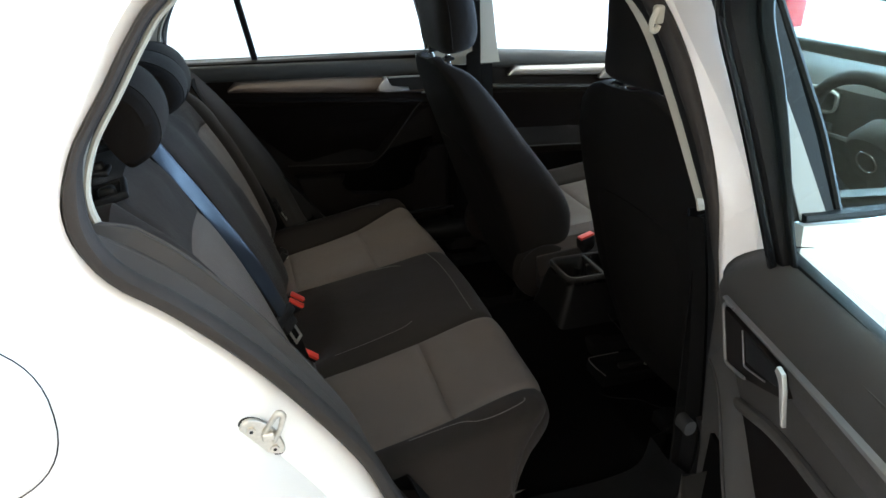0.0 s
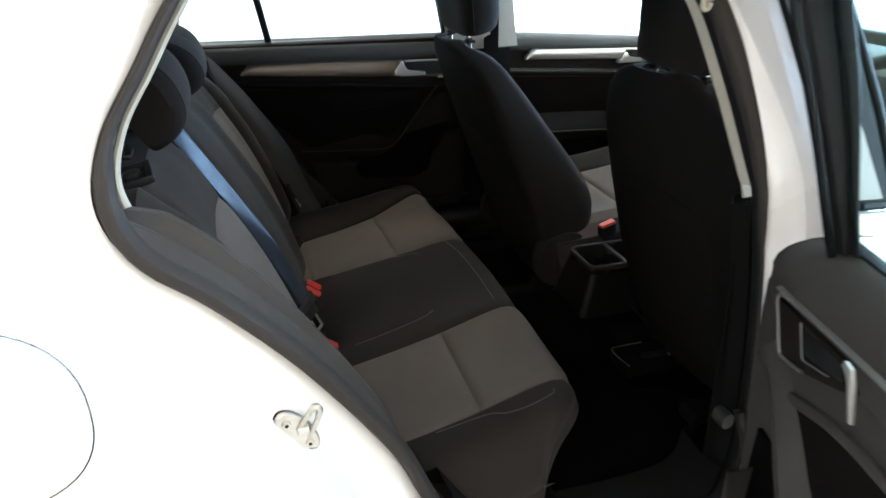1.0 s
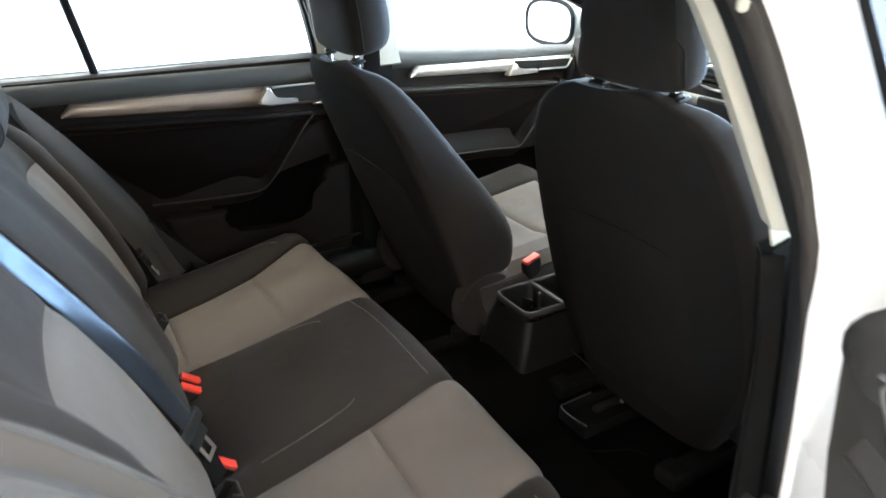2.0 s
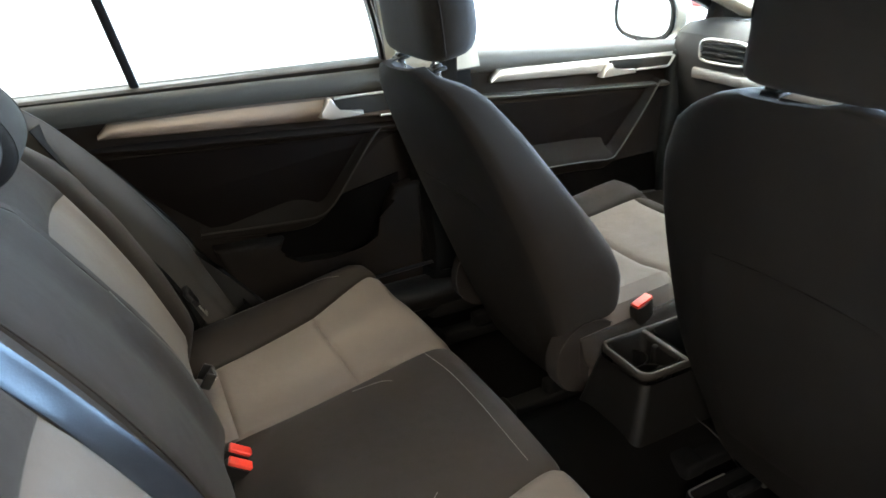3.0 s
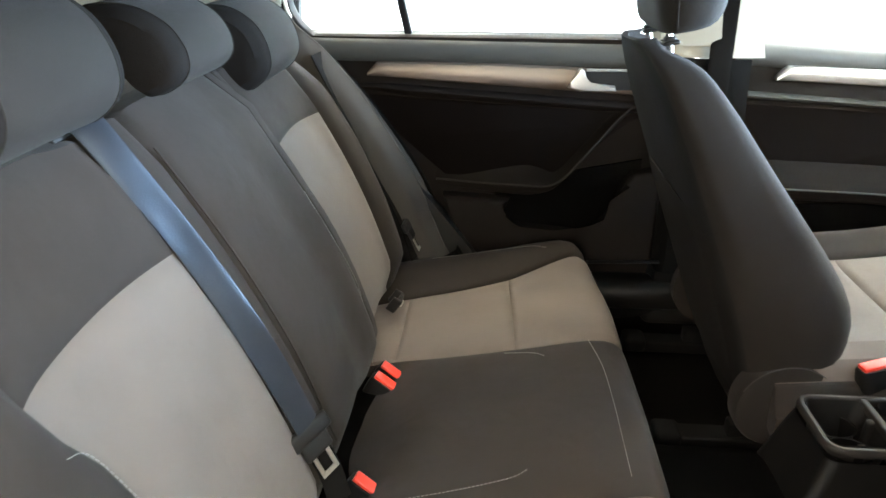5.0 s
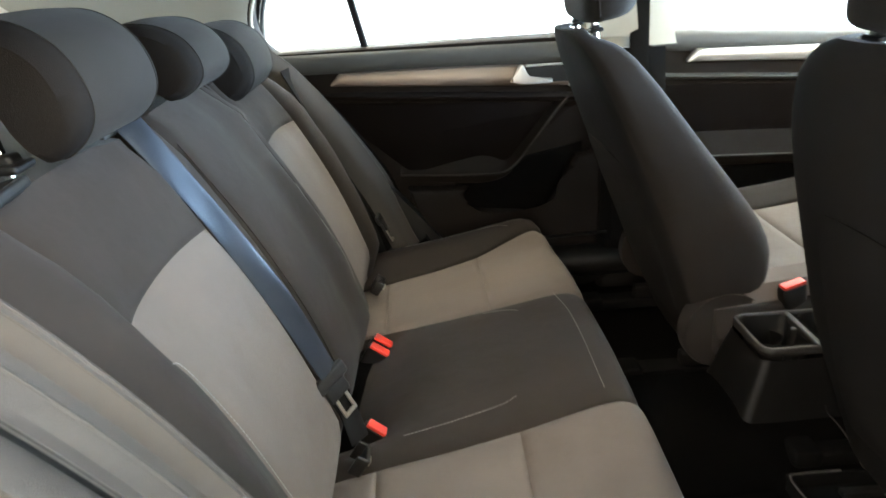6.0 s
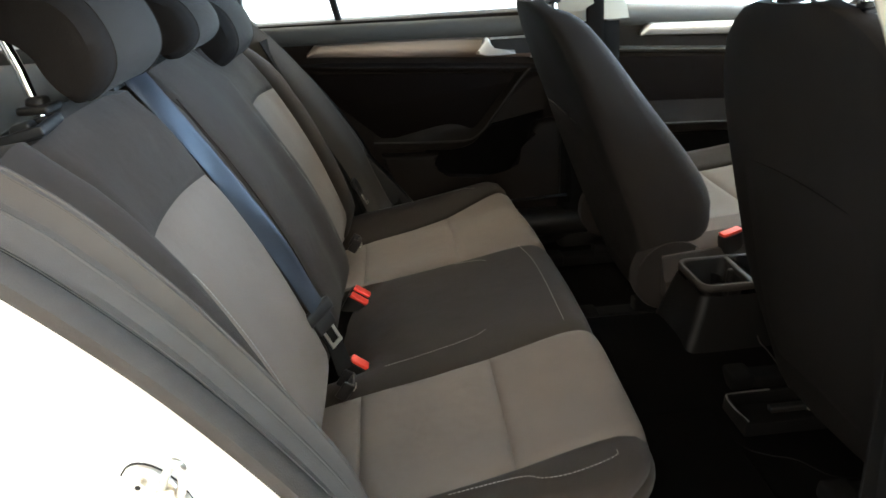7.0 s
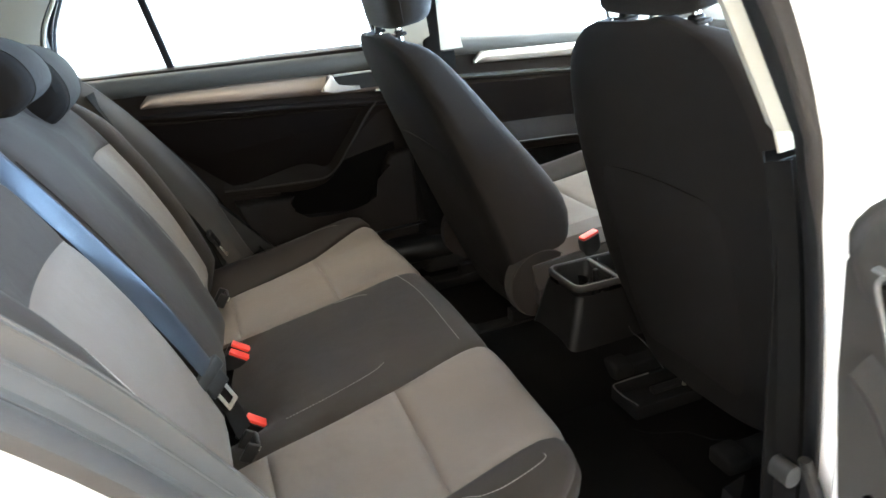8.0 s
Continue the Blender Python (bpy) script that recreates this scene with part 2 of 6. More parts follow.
def sweep(path, profile, side=(0, 1, 0), closed=False, caps=True):
    """A profile of (a, b) drawn along a path: b along side, a across both."""
    side = Vector(side)
    bm = bmesh.new()
    rings = []
    k = len(path)
    for i, p in enumerate(path):
        if closed:
            d = path[(i + 1) % k] - path[i - 1]
        else:
            d = path[min(i + 1, k - 1)] - path[max(i - 1, 0)]
        d.normalize()
        across = d.cross(side)
        across.normalize()
        up = across.cross(d)
        section = profile(p) if callable(profile) else profile
        rings.append([bm.verts.new(p + across * a + up * b) for a, b in section])
    m = len(rings[0])
    for i in range(k if closed else k - 1):
        r0, r1 = rings[i], rings[(i + 1) % k]
        for j in range(m):
            bm.faces.new((r0[j - 1], r1[j - 1], r1[j], r0[j]))
    if caps and not closed:
        bm.faces.new(rings[0])
        bm.faces.new(rings[-1][::-1])
    return bm


def round_profile(w, h, n=10, p=2.6):
    out = []
    for i in range(n):
        a = 2 * math.pi * i / n
        c, s = math.cos(a), math.sin(a)
        out.append((w / 2 * math.copysign(abs(c) ** (2 / p), c), h / 2 * math.copysign(abs(s) ** (2 / p), s)))
    return out


def tube(path, radius, n=8, side=(0, 1, 0), closed=False):
    return sweep(path, round_profile(2 * radius, 2 * radius, n, 2.0), side, closed)


def stitches(path, length=0.0042, gap=0.0018, radius=0.0005):
    """Single stitches laid along a path."""
    out, run, i = [], [], 0
    dist = [0.0]
    for a, b in zip(path, path[1:]):
        dist.append(dist[-1] + (b - a).length)

    def along(s):
        for j in range(1, len(path)):
            if s <= dist[j]:
                f = (s - dist[j - 1]) / max(dist[j] - dist[j - 1], 1e-9)
                return path[j - 1].lerp(path[j], f)
        return path[-1]

    s = 0.0
    while s + length < dist[-1]:
        out.append(tube([along(s), along(s + length * 0.5), along(s + length)], radius, 5, (0.3, 0.2, 0.93)))
        s += length + gap
    return merge(*out)


def padded(f, nu, nv, puff, depth=0.03, groove=0.004, power=6.0, ripple=0.0, seed=0):
    """An upholstered panel over the surface f(u, v): full in the middle, drawn in along its seams, with sides that go down."""
    bm = bmesh.new()
    e = 1e-3
    grid = []
    for i in range(nu + 1):
        row = []
        # closer lines near the seams
        u = 0.5 - 0.5 * math.cos(math.pi * i / nu) if nu > 4 else i / nu
        u = 0.6 * u + 0.4 * i / nu
        for j in range(nv + 1):
            v = 0.5 - 0.5 * math.cos(math.pi * j / nv) if nv > 4 else j / nv
            v = 0.6 * v + 0.4 * j / nv
            p = Vector(f(u, v))
            du = Vector(f(min(u + e, 1), v)) - Vector(f(max(u - e, 0), v))
            dv = Vector(f(u, min(v + e, 1))) - Vector(f(u, max(v - e, 0)))
            nrm = du.cross(dv).normalized()
            full = (1 - abs(2 * u - 1) ** power) * (1 - abs(2 * v - 1) ** power)
            lift = -groove + (groove + puff) * full ** 0.5
            if ripple:
                lift += ripple * full * noise.noise(p * 14 + Vector((seed, 0, 0)))
            row.append((bm.verts.new(p + nrm * lift), nrm, p))
        grid.append(row)
    for i in range(nu):
        for j in range(nv):
            bm.faces.new((grid[i][j][0], grid[i + 1][j][0], grid[i + 1][j + 1][0], grid[i][j + 1][0]))
    rim = [grid[i][0] for i in range(nu + 1)] + [grid[nu][j] for j in range(1, nv + 1)]
    rim += [grid[i][nv] for i in range(nu - 1, -1, -1)] + [grid[0][j] for j in range(nv - 1, 0, -1)]
    low = [bm.verts.new(v.co - nrm * depth) for v, nrm, _ in rim]
    k = len(rim)
    for i in range(k):
        bm.faces.new((rim[i][0], rim[(i + 1) % k][0], low[(i + 1) % k], low[i]))
    return bm


def lofted(rings, cap=True):
    """A closed body through rings of equally many points."""
    bm = bmesh.new()
    vs = [[bm.verts.new(p) for p in ring] for ring in rings]
    m = len(vs[0])
    for r0, r1 in zip(vs, vs[1:]):
        for j in range(m):
            bm.faces.new((r0[j - 1], r0[j], r1[j], r1[j - 1]))
    if cap:
        bm.faces.new(vs[0][::-1])
        bm.faces.new(vs[-1])
    return bm


def smoothstep(a, b, x):
    t = min(max((x - a) / (b - a), 0), 1)
    return t * t * (3 - 2 * t)


def line_at(points):
    """A smooth curve as a function of 0..1 along its length."""
    c = curve([(x, 0, z) for x, z in points], 10)
    d = [0.0]
    for a, b in zip(c, c[1:]):
        d.append(d[-1] + (b - a).length)
    total = d[-1]
    xs, zs, ds = [p.x for p in c], [p.z for p in c], [q / total for q in d]
    return lambda s: (float(np.interp(s, ds, xs)), float(np.interp(s, ds, zs)))


# ---- the showroom round the car ----
ground = part("floor", blocky(20, 14, 0.2, 0, (2, 1, -0.2)), tile_pale)
tagged(ground, "pale grey polished showroom floor under the white car", "floor", kind="structure")
for name, size, at in (
    ("wall_north", (20, 0.2, 4.3), (2, 8.1, 2.05)),
    ("wall_west", (0.2, 14.4, 4.3), (-8.1, 1, 2.05)),
    ("wall_east", (0.2, 14.4, 0.5), (12.1, 1, 0.15)),
    ("wall_east_lintel", (0.2, 14.4, 0.5), (12.1, 1, 3.95)),
    ("wall_south", (20, 0.2, 0.4), (2, -6.1, 0.1)),
    ("wall_south_lintel", (20, 0.2, 0.6), (2, -6.1, 3.9)),
):
    # the west wall is greyed to shape the light on the car
    tagged(part(name, blocky(*size, 0.01, at), wall_dimmed if name == "wall_west" else wall_white), "unseen showroom wall, greyed to cut bounced light" if name == "wall_west" else "plain white painted showroom wall", "wall", kind="structure")
tagged(part("ceiling", blocky(20.4, 14.4, 0.2, 0, (2, 1, 4.3)), wall_white), "white showroom ceiling over the car", "ceiling", kind="structure")


def shop_window(name, width, height, bars):
    """A shop window lying along x, its foot at the origin."""
    w = thing(name, "tall dark-framed showroom window letting in daylight", "window", kind="structure")
    for z in (0.04, height - 0.04):
        part("window_frame", blocky(width, 0.10, 0.08, 0.006, (0, 0, z)), steel_dark, w)
    for i in range(bars + 1):
        x = -width / 2 + 0.04 + i * (width - 0.08) / bars
        part("mullion", blocky(0.07, 0.11, height - 0.16, 0.006, (x, 0, height / 2)), steel_dark, w)
    for i in range(bars):
        x = -width / 2 + 0.04 + (i + 0.5) * (width - 0.08) / bars
        p = part("pane", blocky((width - 0.08) / bars - 0.07, 0.008, height - 0.16, 0, (x, 0, height / 2)), pane_clear, w)
        p.visible_shadow = False
    return w


shop_window("window_1", 20, 3.3, 8).matrix_world = pose(2, -6.1, 0.3)
shop_window("window_2", 14.4, 3.3, 6).matrix_world = pose(12.1, 1, 0.4, 0, 0, 90)

lamp0 = thing("ceiling_light", "long warm-white ceiling light panel with white frame, placed to light the car", "ceiling light", (1.6, -4.4, 4.19), "showroom ceiling lights")
part("frame", merge(blocky(3.2, 0.04, 0.05, 0.005, (0, 0.28, 0)), blocky(3.2, 0.04, 0.05, 0.005, (0, -0.28, 0)), blocky(0.04, 0.52, 0.05, 0.005, (1.58, 0, 0)), blocky(0.04, 0.52, 0.05, 0.005, (-1.58, 0, 0))), wall_white, lamp0)
part("diffuser", blocky(3.12, 0.52, 0.03, 0.004, (0, 0, 0.004)), lamp_glow, lamp0)
# the -6.0 column is added to brighten the centre pillar and open door
for lx in (-6.0, -2.2, 1.6, 5.4, 9.2):
    for ly in (-5.5, -4.4, 5.2):
        if (lx, ly) not in ((1.6, -4.4), (-6.0, 5.2)):
            copy_thing(lamp0, pose(lx, ly, 4.19))
# unseen extra rows, added to brighten the far seats
for lx in (-3.4, 0.3, 4.0, 7.7):
    for ly in (1.9, 2.8):
        copy_thing(lamp0, pose(lx, ly, 4.19))

banner = thing("advertising_column", "red showroom column on a white plinth, standing beyond the windscreen", "column", (5.6, 4.55, -0.1))
part("shaft", blocky(0.26, 0.26, 2.0, 0.02, (0, 0, 1.56)), red_paint, banner)
part("plinth", blocky(0.34, 0.34, 0.56, 0.02, (0, 0, 0.28)), wall_white, banner, "white plinth")

# ---- the car: openings and shell ----
# the rear door opening, seen from the side as (x, z)
OPENING = [(-0.055, 1.256), (-0.100, 1.232), (-0.130, 1.195), (-0.162, 1.145), (-0.200, 1.085), (-0.214, 1.024), (-0.190, 0.967), (-0.123, 0.908), (-0.030, 0.803), (0.070, 0.655), (0.112, 0.560), (0.150, 0.470), (0.205, 0.395), (0.285, 0.350), (0.400, 0.335), (0.560, 0.335), (0.645, 0.360), (0.672, 0.440), (0.662, 0.600), (0.632, 0.800), (0.596, 0.954), (0.562, 1.090), (0.528, 1.190), (0.480, 1.255), (0.420, 1.282), (0.300, 1.296), (0.120, 1.285)]


def opening(offset, y, n=5):
    """The opening's line, moved outwards by offset, at depth y."""
    c = curve([(x, 0, z) for x, z in OPENING], n, True)
    out = []
    for i, p in enumerate(c):
        d = (c[(i + 1) % len(c)] - c[i - 1]).normalized()
        nrm = Vector((-d.z, 0, d.x))
        if nrm.dot(p - Vector((0.22, 0, 0.86))) < 0:
            nrm.negate()
        q = p + nrm * offset
        out.append(Vector((q.x, y, q.z)))
    return out


def strips(lines, closed=True):
    """Faces between lines of equally many points."""
    bm = bmesh.new()
    vs = [[bm.verts.new(p) for p in line] for line in lines]
    k = len(vs[0])
    for a, b in zip(vs, vs[1:]):
        for i in range(k if closed else k - 1):
            bm.faces.new((a[i], a[(i + 1) % k], b[(i + 1) % k], b[i]))
    return bm


def solid(bm, thickness):
    """Gives a sheet a back and a rim."""
    bmesh.ops.recalc_face_normals(bm, faces=bm.faces)
    bmesh.ops.solidify(bm, geom=bm.faces[:], thickness=thickness)
    return bm


def side_outer(p):
    """The outline of the car's side, to which a point of the door opening is carried outwards."""
    c = Vector((0.22, 0, 0.86))
    d = Vector((p.x, 0, p.z)) - c
    # a rounded box from the bumper to the B-pillar, sill to roof
    x0, x1, z0, z1 = -1.10, 0.740, 0.16, 1.36
    s = 9.0
    if d.x:
        s = min(s, ((x1 if d.x > 0 else x0) - c.x) / d.x)
    if d.z:
        s = min(s, ((z1 if d.z > 0 else z0) - c.z) / d.z)
    q = c + d * s
    # roofline and window line fall in towards the roof; the tail leans forward
    y = -0.865 + 0.20 * smoothstep(0.93, 1.36, q.z)
    if q.x < -0.6 and q.z > 0.95:
        q.x += (q.z - 0.95) * 0.75
    return Vector((q.x, y, q.z))


body = thing("car_body", "white hatchback body shell with an open rear door frame", "car body", kind="structure")
o0, o1, o2, o3 = opening(0.004, -0.705), opening(0.016, -0.722), opening(0.060, -0.740), opening(0.090, -0.815)
for line in (o2, o3):
    for p in line:
        p.x = min(p.x, 0.728 if line is o3 else 0.715)
        p.y += 0.16 * smoothstep(0.95, 1.36, p.z)
for p in o0 + o1:
    p.y += 0.15 * smoothstep(0.95, 1.36, p.z)
o4 = opening(0.170, -0.852)
for p in o4:
    p.x = min(p.x, 0.735)
    p.y += 0.16 * smoothstep(0.95, 1.36, p.z)
o5 = [side_outer(p) for p in o4]


def shut_edge(p):
    """Keeps the pillar's painted face behind the closed front door's black frame."""
    if p.x > 0.3:
        p.x = min(p.x, 0.602 - 0.36 * (max(p.z, 0.90) - 1.07))
        p.y = max(p.y, -0.800 + 0.30 * max(p.z - 0.95, 0))
    return p


o2, o3, o4, o5 = ([shut_edge(p) for p in line] for line in (o2, o3, o4, o5))
o6 = [p + Vector((0, 0.03, 0)) for p in o5]
part("side_panel", strips([o0, o1, o2, o3, o4, o5, o6]), paint, body, "glossy white painted side panel and door shut")

# ---- rear bench ----
seat_line = line_at([(-0.05, 0.400), (0.06, 0.430), (0.18, 0.450), (0.30, 0.472), (0.40, 0.492), (0.445, 0.499), (0.473, 0.496), (0.494, 0.480), (0.503, 0.452), (0.492, 0.415), (0.452, 0.350), (0.392, 0.265)])


def seat_s(x):
    """How far along the seat line the top of the seat reaches x."""
    return min((abs(seat_line(s / 400)[0] - x), s / 400) for s in range(250))[1]


def cushion(y, s):
    x, z = seat_line(s)
    a = abs(y)
    edge = smoothstep(0.44, 0.63, a)
    z += (0.034 if y > 0 else 0.014) * math.exp(-((a - 0.54) / 0.06) ** 2) - 0.085 * smoothstep(0.56, 0.67, a)
    z += 0.006 * math.exp(-((a - 0.0) / 0.12) ** 2) - 0.008 * math.exp(-((a - 0.33) / 0.09) ** 2)
    # the far insert sinks towards its bolster
    z -= 0.014 * math.exp(-((y - 0.47) / 0.06) ** 2)
    # the middle falls away towards the backrest, where the buckles stand
    z -= 0.036 * (1 - smoothstep(0.05, 0.15, x)) * smoothstep(-0.165, -0.130, y) * (1 - smoothstep(0.180, 0.205, y))
    x -= 0.075 * edge * smoothstep(0.35, 0.95, s) + 0.012 * smoothstep(0.30, 0.5, a) * smoothstep(0.3, 0.6, s)
    if y < 0:
        # the corner beside the door is drawn in under the seat
        x -= 0.10 * smoothstep(0.40, 0.60, a) * smoothstep(0.73, 0.95, s) + 0.085 * smoothstep(0.50, 0.64, a) ** 1.3 * smoothstep(0.48, 0.72, s)
    return x, y, z


S0, S1, S2, S3 = seat_s(0.075), seat_s(0.30), seat_s(0.494) + 0.085, 1.0
bench = thing("rear_bench", "charcoal cloth rear bench seat with light grey inserts", "car seat")
seat_core = part("cushion", blocky(0.36, 1.18, 0.12, 0.03, (0.195, 0, 0.322)), cloth_dark, bench)


IN, OUT = 0.20, 1


def side_line(y, s):
    """A panel's side line: a number, the near insert's inner seam, or the inserts' outer seam as +1 or -1."""
    if y == -IN:
        return -float(np.interp(seat_line(s)[0], (0.06, 0.20, 0.30, 0.42, 0.50), (0.218, 0.208, 0.199, 0.182, 0.172)))
    if abs(y) < 1:
        return y
    return y * float(np.interp(seat_line(s)[0], (0.08, 0.30, 0.46, 0.51), (0.458, 0.478, 0.512, 0.520) if y > 0 else (0.500, 0.482, 0.461, 0.456)))


def seat_panel(name, y0, y1, s0, s1, mat, puff, parent=seat_core, label="", nu=18, nv=18):
    return part(name, padded(lambda u, v: cushion(side_line(y0, s0 + (s1 - s0) * u) * (1 - v) + side_line(y1, s0 + (s1 - s0) * u) * v, s0 + (s1 - s0) * u), nu, nv, puff, 0.05, 0.004, 8, 0.002), mat, parent, label)


for sgn in (-1, 1):
    a, b = (-OUT, -IN) if sgn < 0 else (IN, OUT)
    seat_panel("insert", a, b, 0.0, S0, cloth_light, 0.002, label="light grey cloth insert")
    seat_panel("insert", a, b, S0, S1, cloth_light, 0.006, label="light grey cloth insert")
    seat_panel("insert", a, b, S1, S2, cloth_light, 0.006, label="light grey cloth insert")
    a, b = (-0.64, -OUT) if sgn < 0 else (OUT, 0.64)
    seat_panel("bolster", a, b, 0.0, S2, cloth_dark, 0.006)
seat_panel("centre_panel", -IN, IN, 0.0, S2, cloth_dark, 0.007, nu=26)
for a, b in ((-0.64, -OUT), (-OUT, -IN), (-IN, IN), (IN, OUT), (OUT, 0.64)):
    seat_panel("front_panel", a, b, S2, 1.0, cloth_dark, 0.004)


def on_seat(points, lift=0.0075):
    return [Vector(cushion(y, seat_s(x))) + Vector((0, 0, lift)) for x, y in points]


part("stitching", stitches(curve(on_seat([(0.12, -0.162), (0.20, -0.152), (0.28, -0.138), (0.308, -0.124)]), 6)), thread_pale, seat_core, "pale grey stitched seam")
part("stitching", stitches(curve(on_seat([(0.430, 0.185), (0.442, 0.10), (0.447, 0.00), (0.450, -0.07), (0.454, -0.098), (0.465, -0.118), (0.480, -0.138), (0.492, -0.160)]), 6)), thread_pale, seat_core, "pale grey stitched seam")
part("stitching", stitches(curve(on_seat([(0.28, 0.175), (0.33, 0.165), (0.35, 0.15)]), 6)), thread_pale, seat_core, "pale grey stitched seam")
part("stitching", stitches(curve(on_seat([(0.12, 0.555), (0.25, 0.560), (0.36, 0.545), (0.40, 0.53)]), 6)), thread_pale, seat_core, "pale grey stitched seam")
part("stitching", stitches(curve(on_seat([(0.20, -0.508), (0.30, -0.510), (0.335, -0.526), (0.38, -0.532), (0.44, -0.522), (0.490, -0.506)]), 6)), thread_pale, seat_core, "pale grey stitched seam")

# backrest: v runs up from the seat, depth towards the front
BACK_FOOT, BACK_TOP = Vector((0.040, 0, 0.440)), Vector((-0.182, 0, 0.972))
BACK_UP = (BACK_TOP - BACK_FOOT).normalized()
BACK_OUT = Vector((-BACK_UP.z, 0, BACK_UP.x)) * -1
BACK_LEN = (BACK_TOP - BACK_FOOT).length
SPLIT = 0.193


def backrest(y, t):
    """t: 0 at the seat, 1 at the top edge, then over the top to the rear at 1.2."""
    a = abs(y)
    tt = min(t, 1.0)
    p = BACK_FOOT + BACK_UP * (BACK_LEN * tt) + Vector((0, y, 0))
    bulge = 0.020 * math.sin(math.pi * min(tt * 1.15, 1)) - 0.020 * smoothstep(0.82, 1.0, tt) ** 2
    bulge += 0.030 * math.exp(-((a - 0.52) / 0.055) ** 2) * (1 - smoothstep(0.75, 1.0, tt)) - 0.05 * smoothstep(0.55, 0.66, a)
    bulge += 0.012 * math.exp(-(a / 0.12) ** 2)
    # the wide part of the split backrest stands proud at the split
    bulge += (0.018 + 0.007 * (1 - smoothstep(0.40, 0.75, tt))) * smoothstep(0.06, 0.16, y) * (1 - smoothstep(0.194, 0.198, y)) * (1 - smoothstep(0.88, 1.0, tt))
    bulge -= 0.03 * (1 - smoothstep(0.0, 0.12, tt))
    if t > 1.0:
        f = (t - 1.0) / 0.2
        bulge -= 0.095 * f
        p = p + BACK_UP * (0.018 * math.sin(math.pi * f * 0.55))
    p = p + BACK_OUT * bulge
    p.z -= 0.05 * smoothstep(0.50, 0.64, a) * smoothstep(0.6, 1.0, tt)
    return p


backs = []
for y0, y1 in ((-0.60, SPLIT - 0.004), (SPLIT + 0.008, 0.60)):
    foot = BACK_FOOT + BACK_OUT * -0.05
    ring = [foot - BACK_OUT * 0.02, foot - BACK_OUT * 0.07, BACK_TOP - BACK_OUT * 0.125 - BACK_UP * 0.01, BACK_TOP - BACK_OUT * 0.05 - BACK_UP * 0.03]
    backs.append(part("backrest", lofted([[p + Vector((0, y, 0)) for p in ring] for y in (y0, y1)]), shelf_cloth, bench))
back_near, back_far = backs


def back_panel(name, parent, f, mat, puff, label="", nu=22, nv=16):
    return part(name, padded(f, nu, nv, puff, 0.05, 0.004, 8, 0.0025, 3), mat, parent, label)


def between(y0, y1, t0, t1):
    """A panel between side lines and end lines, which are numbers or functions."""
    def f(u, v):
        t_mid = (t0(0.5) if callable(t0) else t0) * (1 - u) + (t1(0.5) if callable(t1) else t1) * u
        ya = y0(t_mid) if callable(y0) else y0
        yb = y1(t_mid) if callable(y1) else y1
        y = ya + (yb - ya) * (1 - v)
        a = t0(1 - v) if callable(t0) else t0
        b = t1(1 - v) if callable(t1) else t1
        return backrest(y, a + (b - a) * u)
    return f


def arc_near(w):  # from the outer to the inner side
    return 0.734 + 0.018 * math.sin(math.pi * w)


def arc_far(w):  # from the inner to the outer side
    return arc_near(1 - w)


def near_edge(t):
    """The outer edge of the near insert, which draws in towards the seat."""
    return float(np.interp(t, (0.0, 0.14, 0.30, 0.50, 0.62, 0.68, 0.74), (-0.416, -0.424, -0.432, -0.437, -0.448, -0.470, -0.476)))


back_panel("insert", back_near, between(near_edge, -0.185, 0.0, arc_near), cloth_light, 0.006, "light grey cloth insert")
back_panel("upper_panel", back_near, between(-0.475, -0.185, arc_near, 1.2), cloth_dark, 0.005)
back_panel("bolster", back_near, between(-0.655, near_edge, 0.0, 1.2), cloth_dark, 0.006, nv=12)
back_panel("side_panel", back_near, between(-0.185, -0.105, 0.0, 1.2), cloth_dark, 0.004, nv=8)
back_panel("centre_panel", back_near, between(-0.105, SPLIT - 0.028, 0.0, 1.2), cloth_dark, 0.010)
back_panel("edge_band", back_near, between(SPLIT - 0.028, SPLIT, 0.0, 1.2), cloth_dark, 0.003, nv=6)
back_panel("edge_band", back_far, between(SPLIT + 0.004, SPLIT + 0.022, 0.0, 1.2), cloth_dark, 0.003, nv=6)
back_panel("insert", back_far, between(SPLIT + 0.022, 0.472, 0.0, arc_far), cloth_light, 0.006, "light grey cloth insert")
back_panel("upper_panel", back_far, between(SPLIT + 0.022, 0.472, arc_far, 1.2), cloth_dark, 0.005)
back_panel("bolster", back_far, between(0.472, 0.655, 0.0, 1.2), cloth_dark, 0.006, nv=12)
for pts in ([(near_edge(t) - 0.012, t) for t in (0.03, 0.15, 0.30, 0.45, 0.58, 0.64)] + [(-0.492, 0.665)], [(0.15, 0.02), (0.152, 0.30), (0.150, 0.62)]):
    part("stitching", stitches(curve([backrest(y, t) + BACK_OUT * 0.0085 for y, t in pts], 8)), thread_pale, back_near, "pale grey stitched seam")


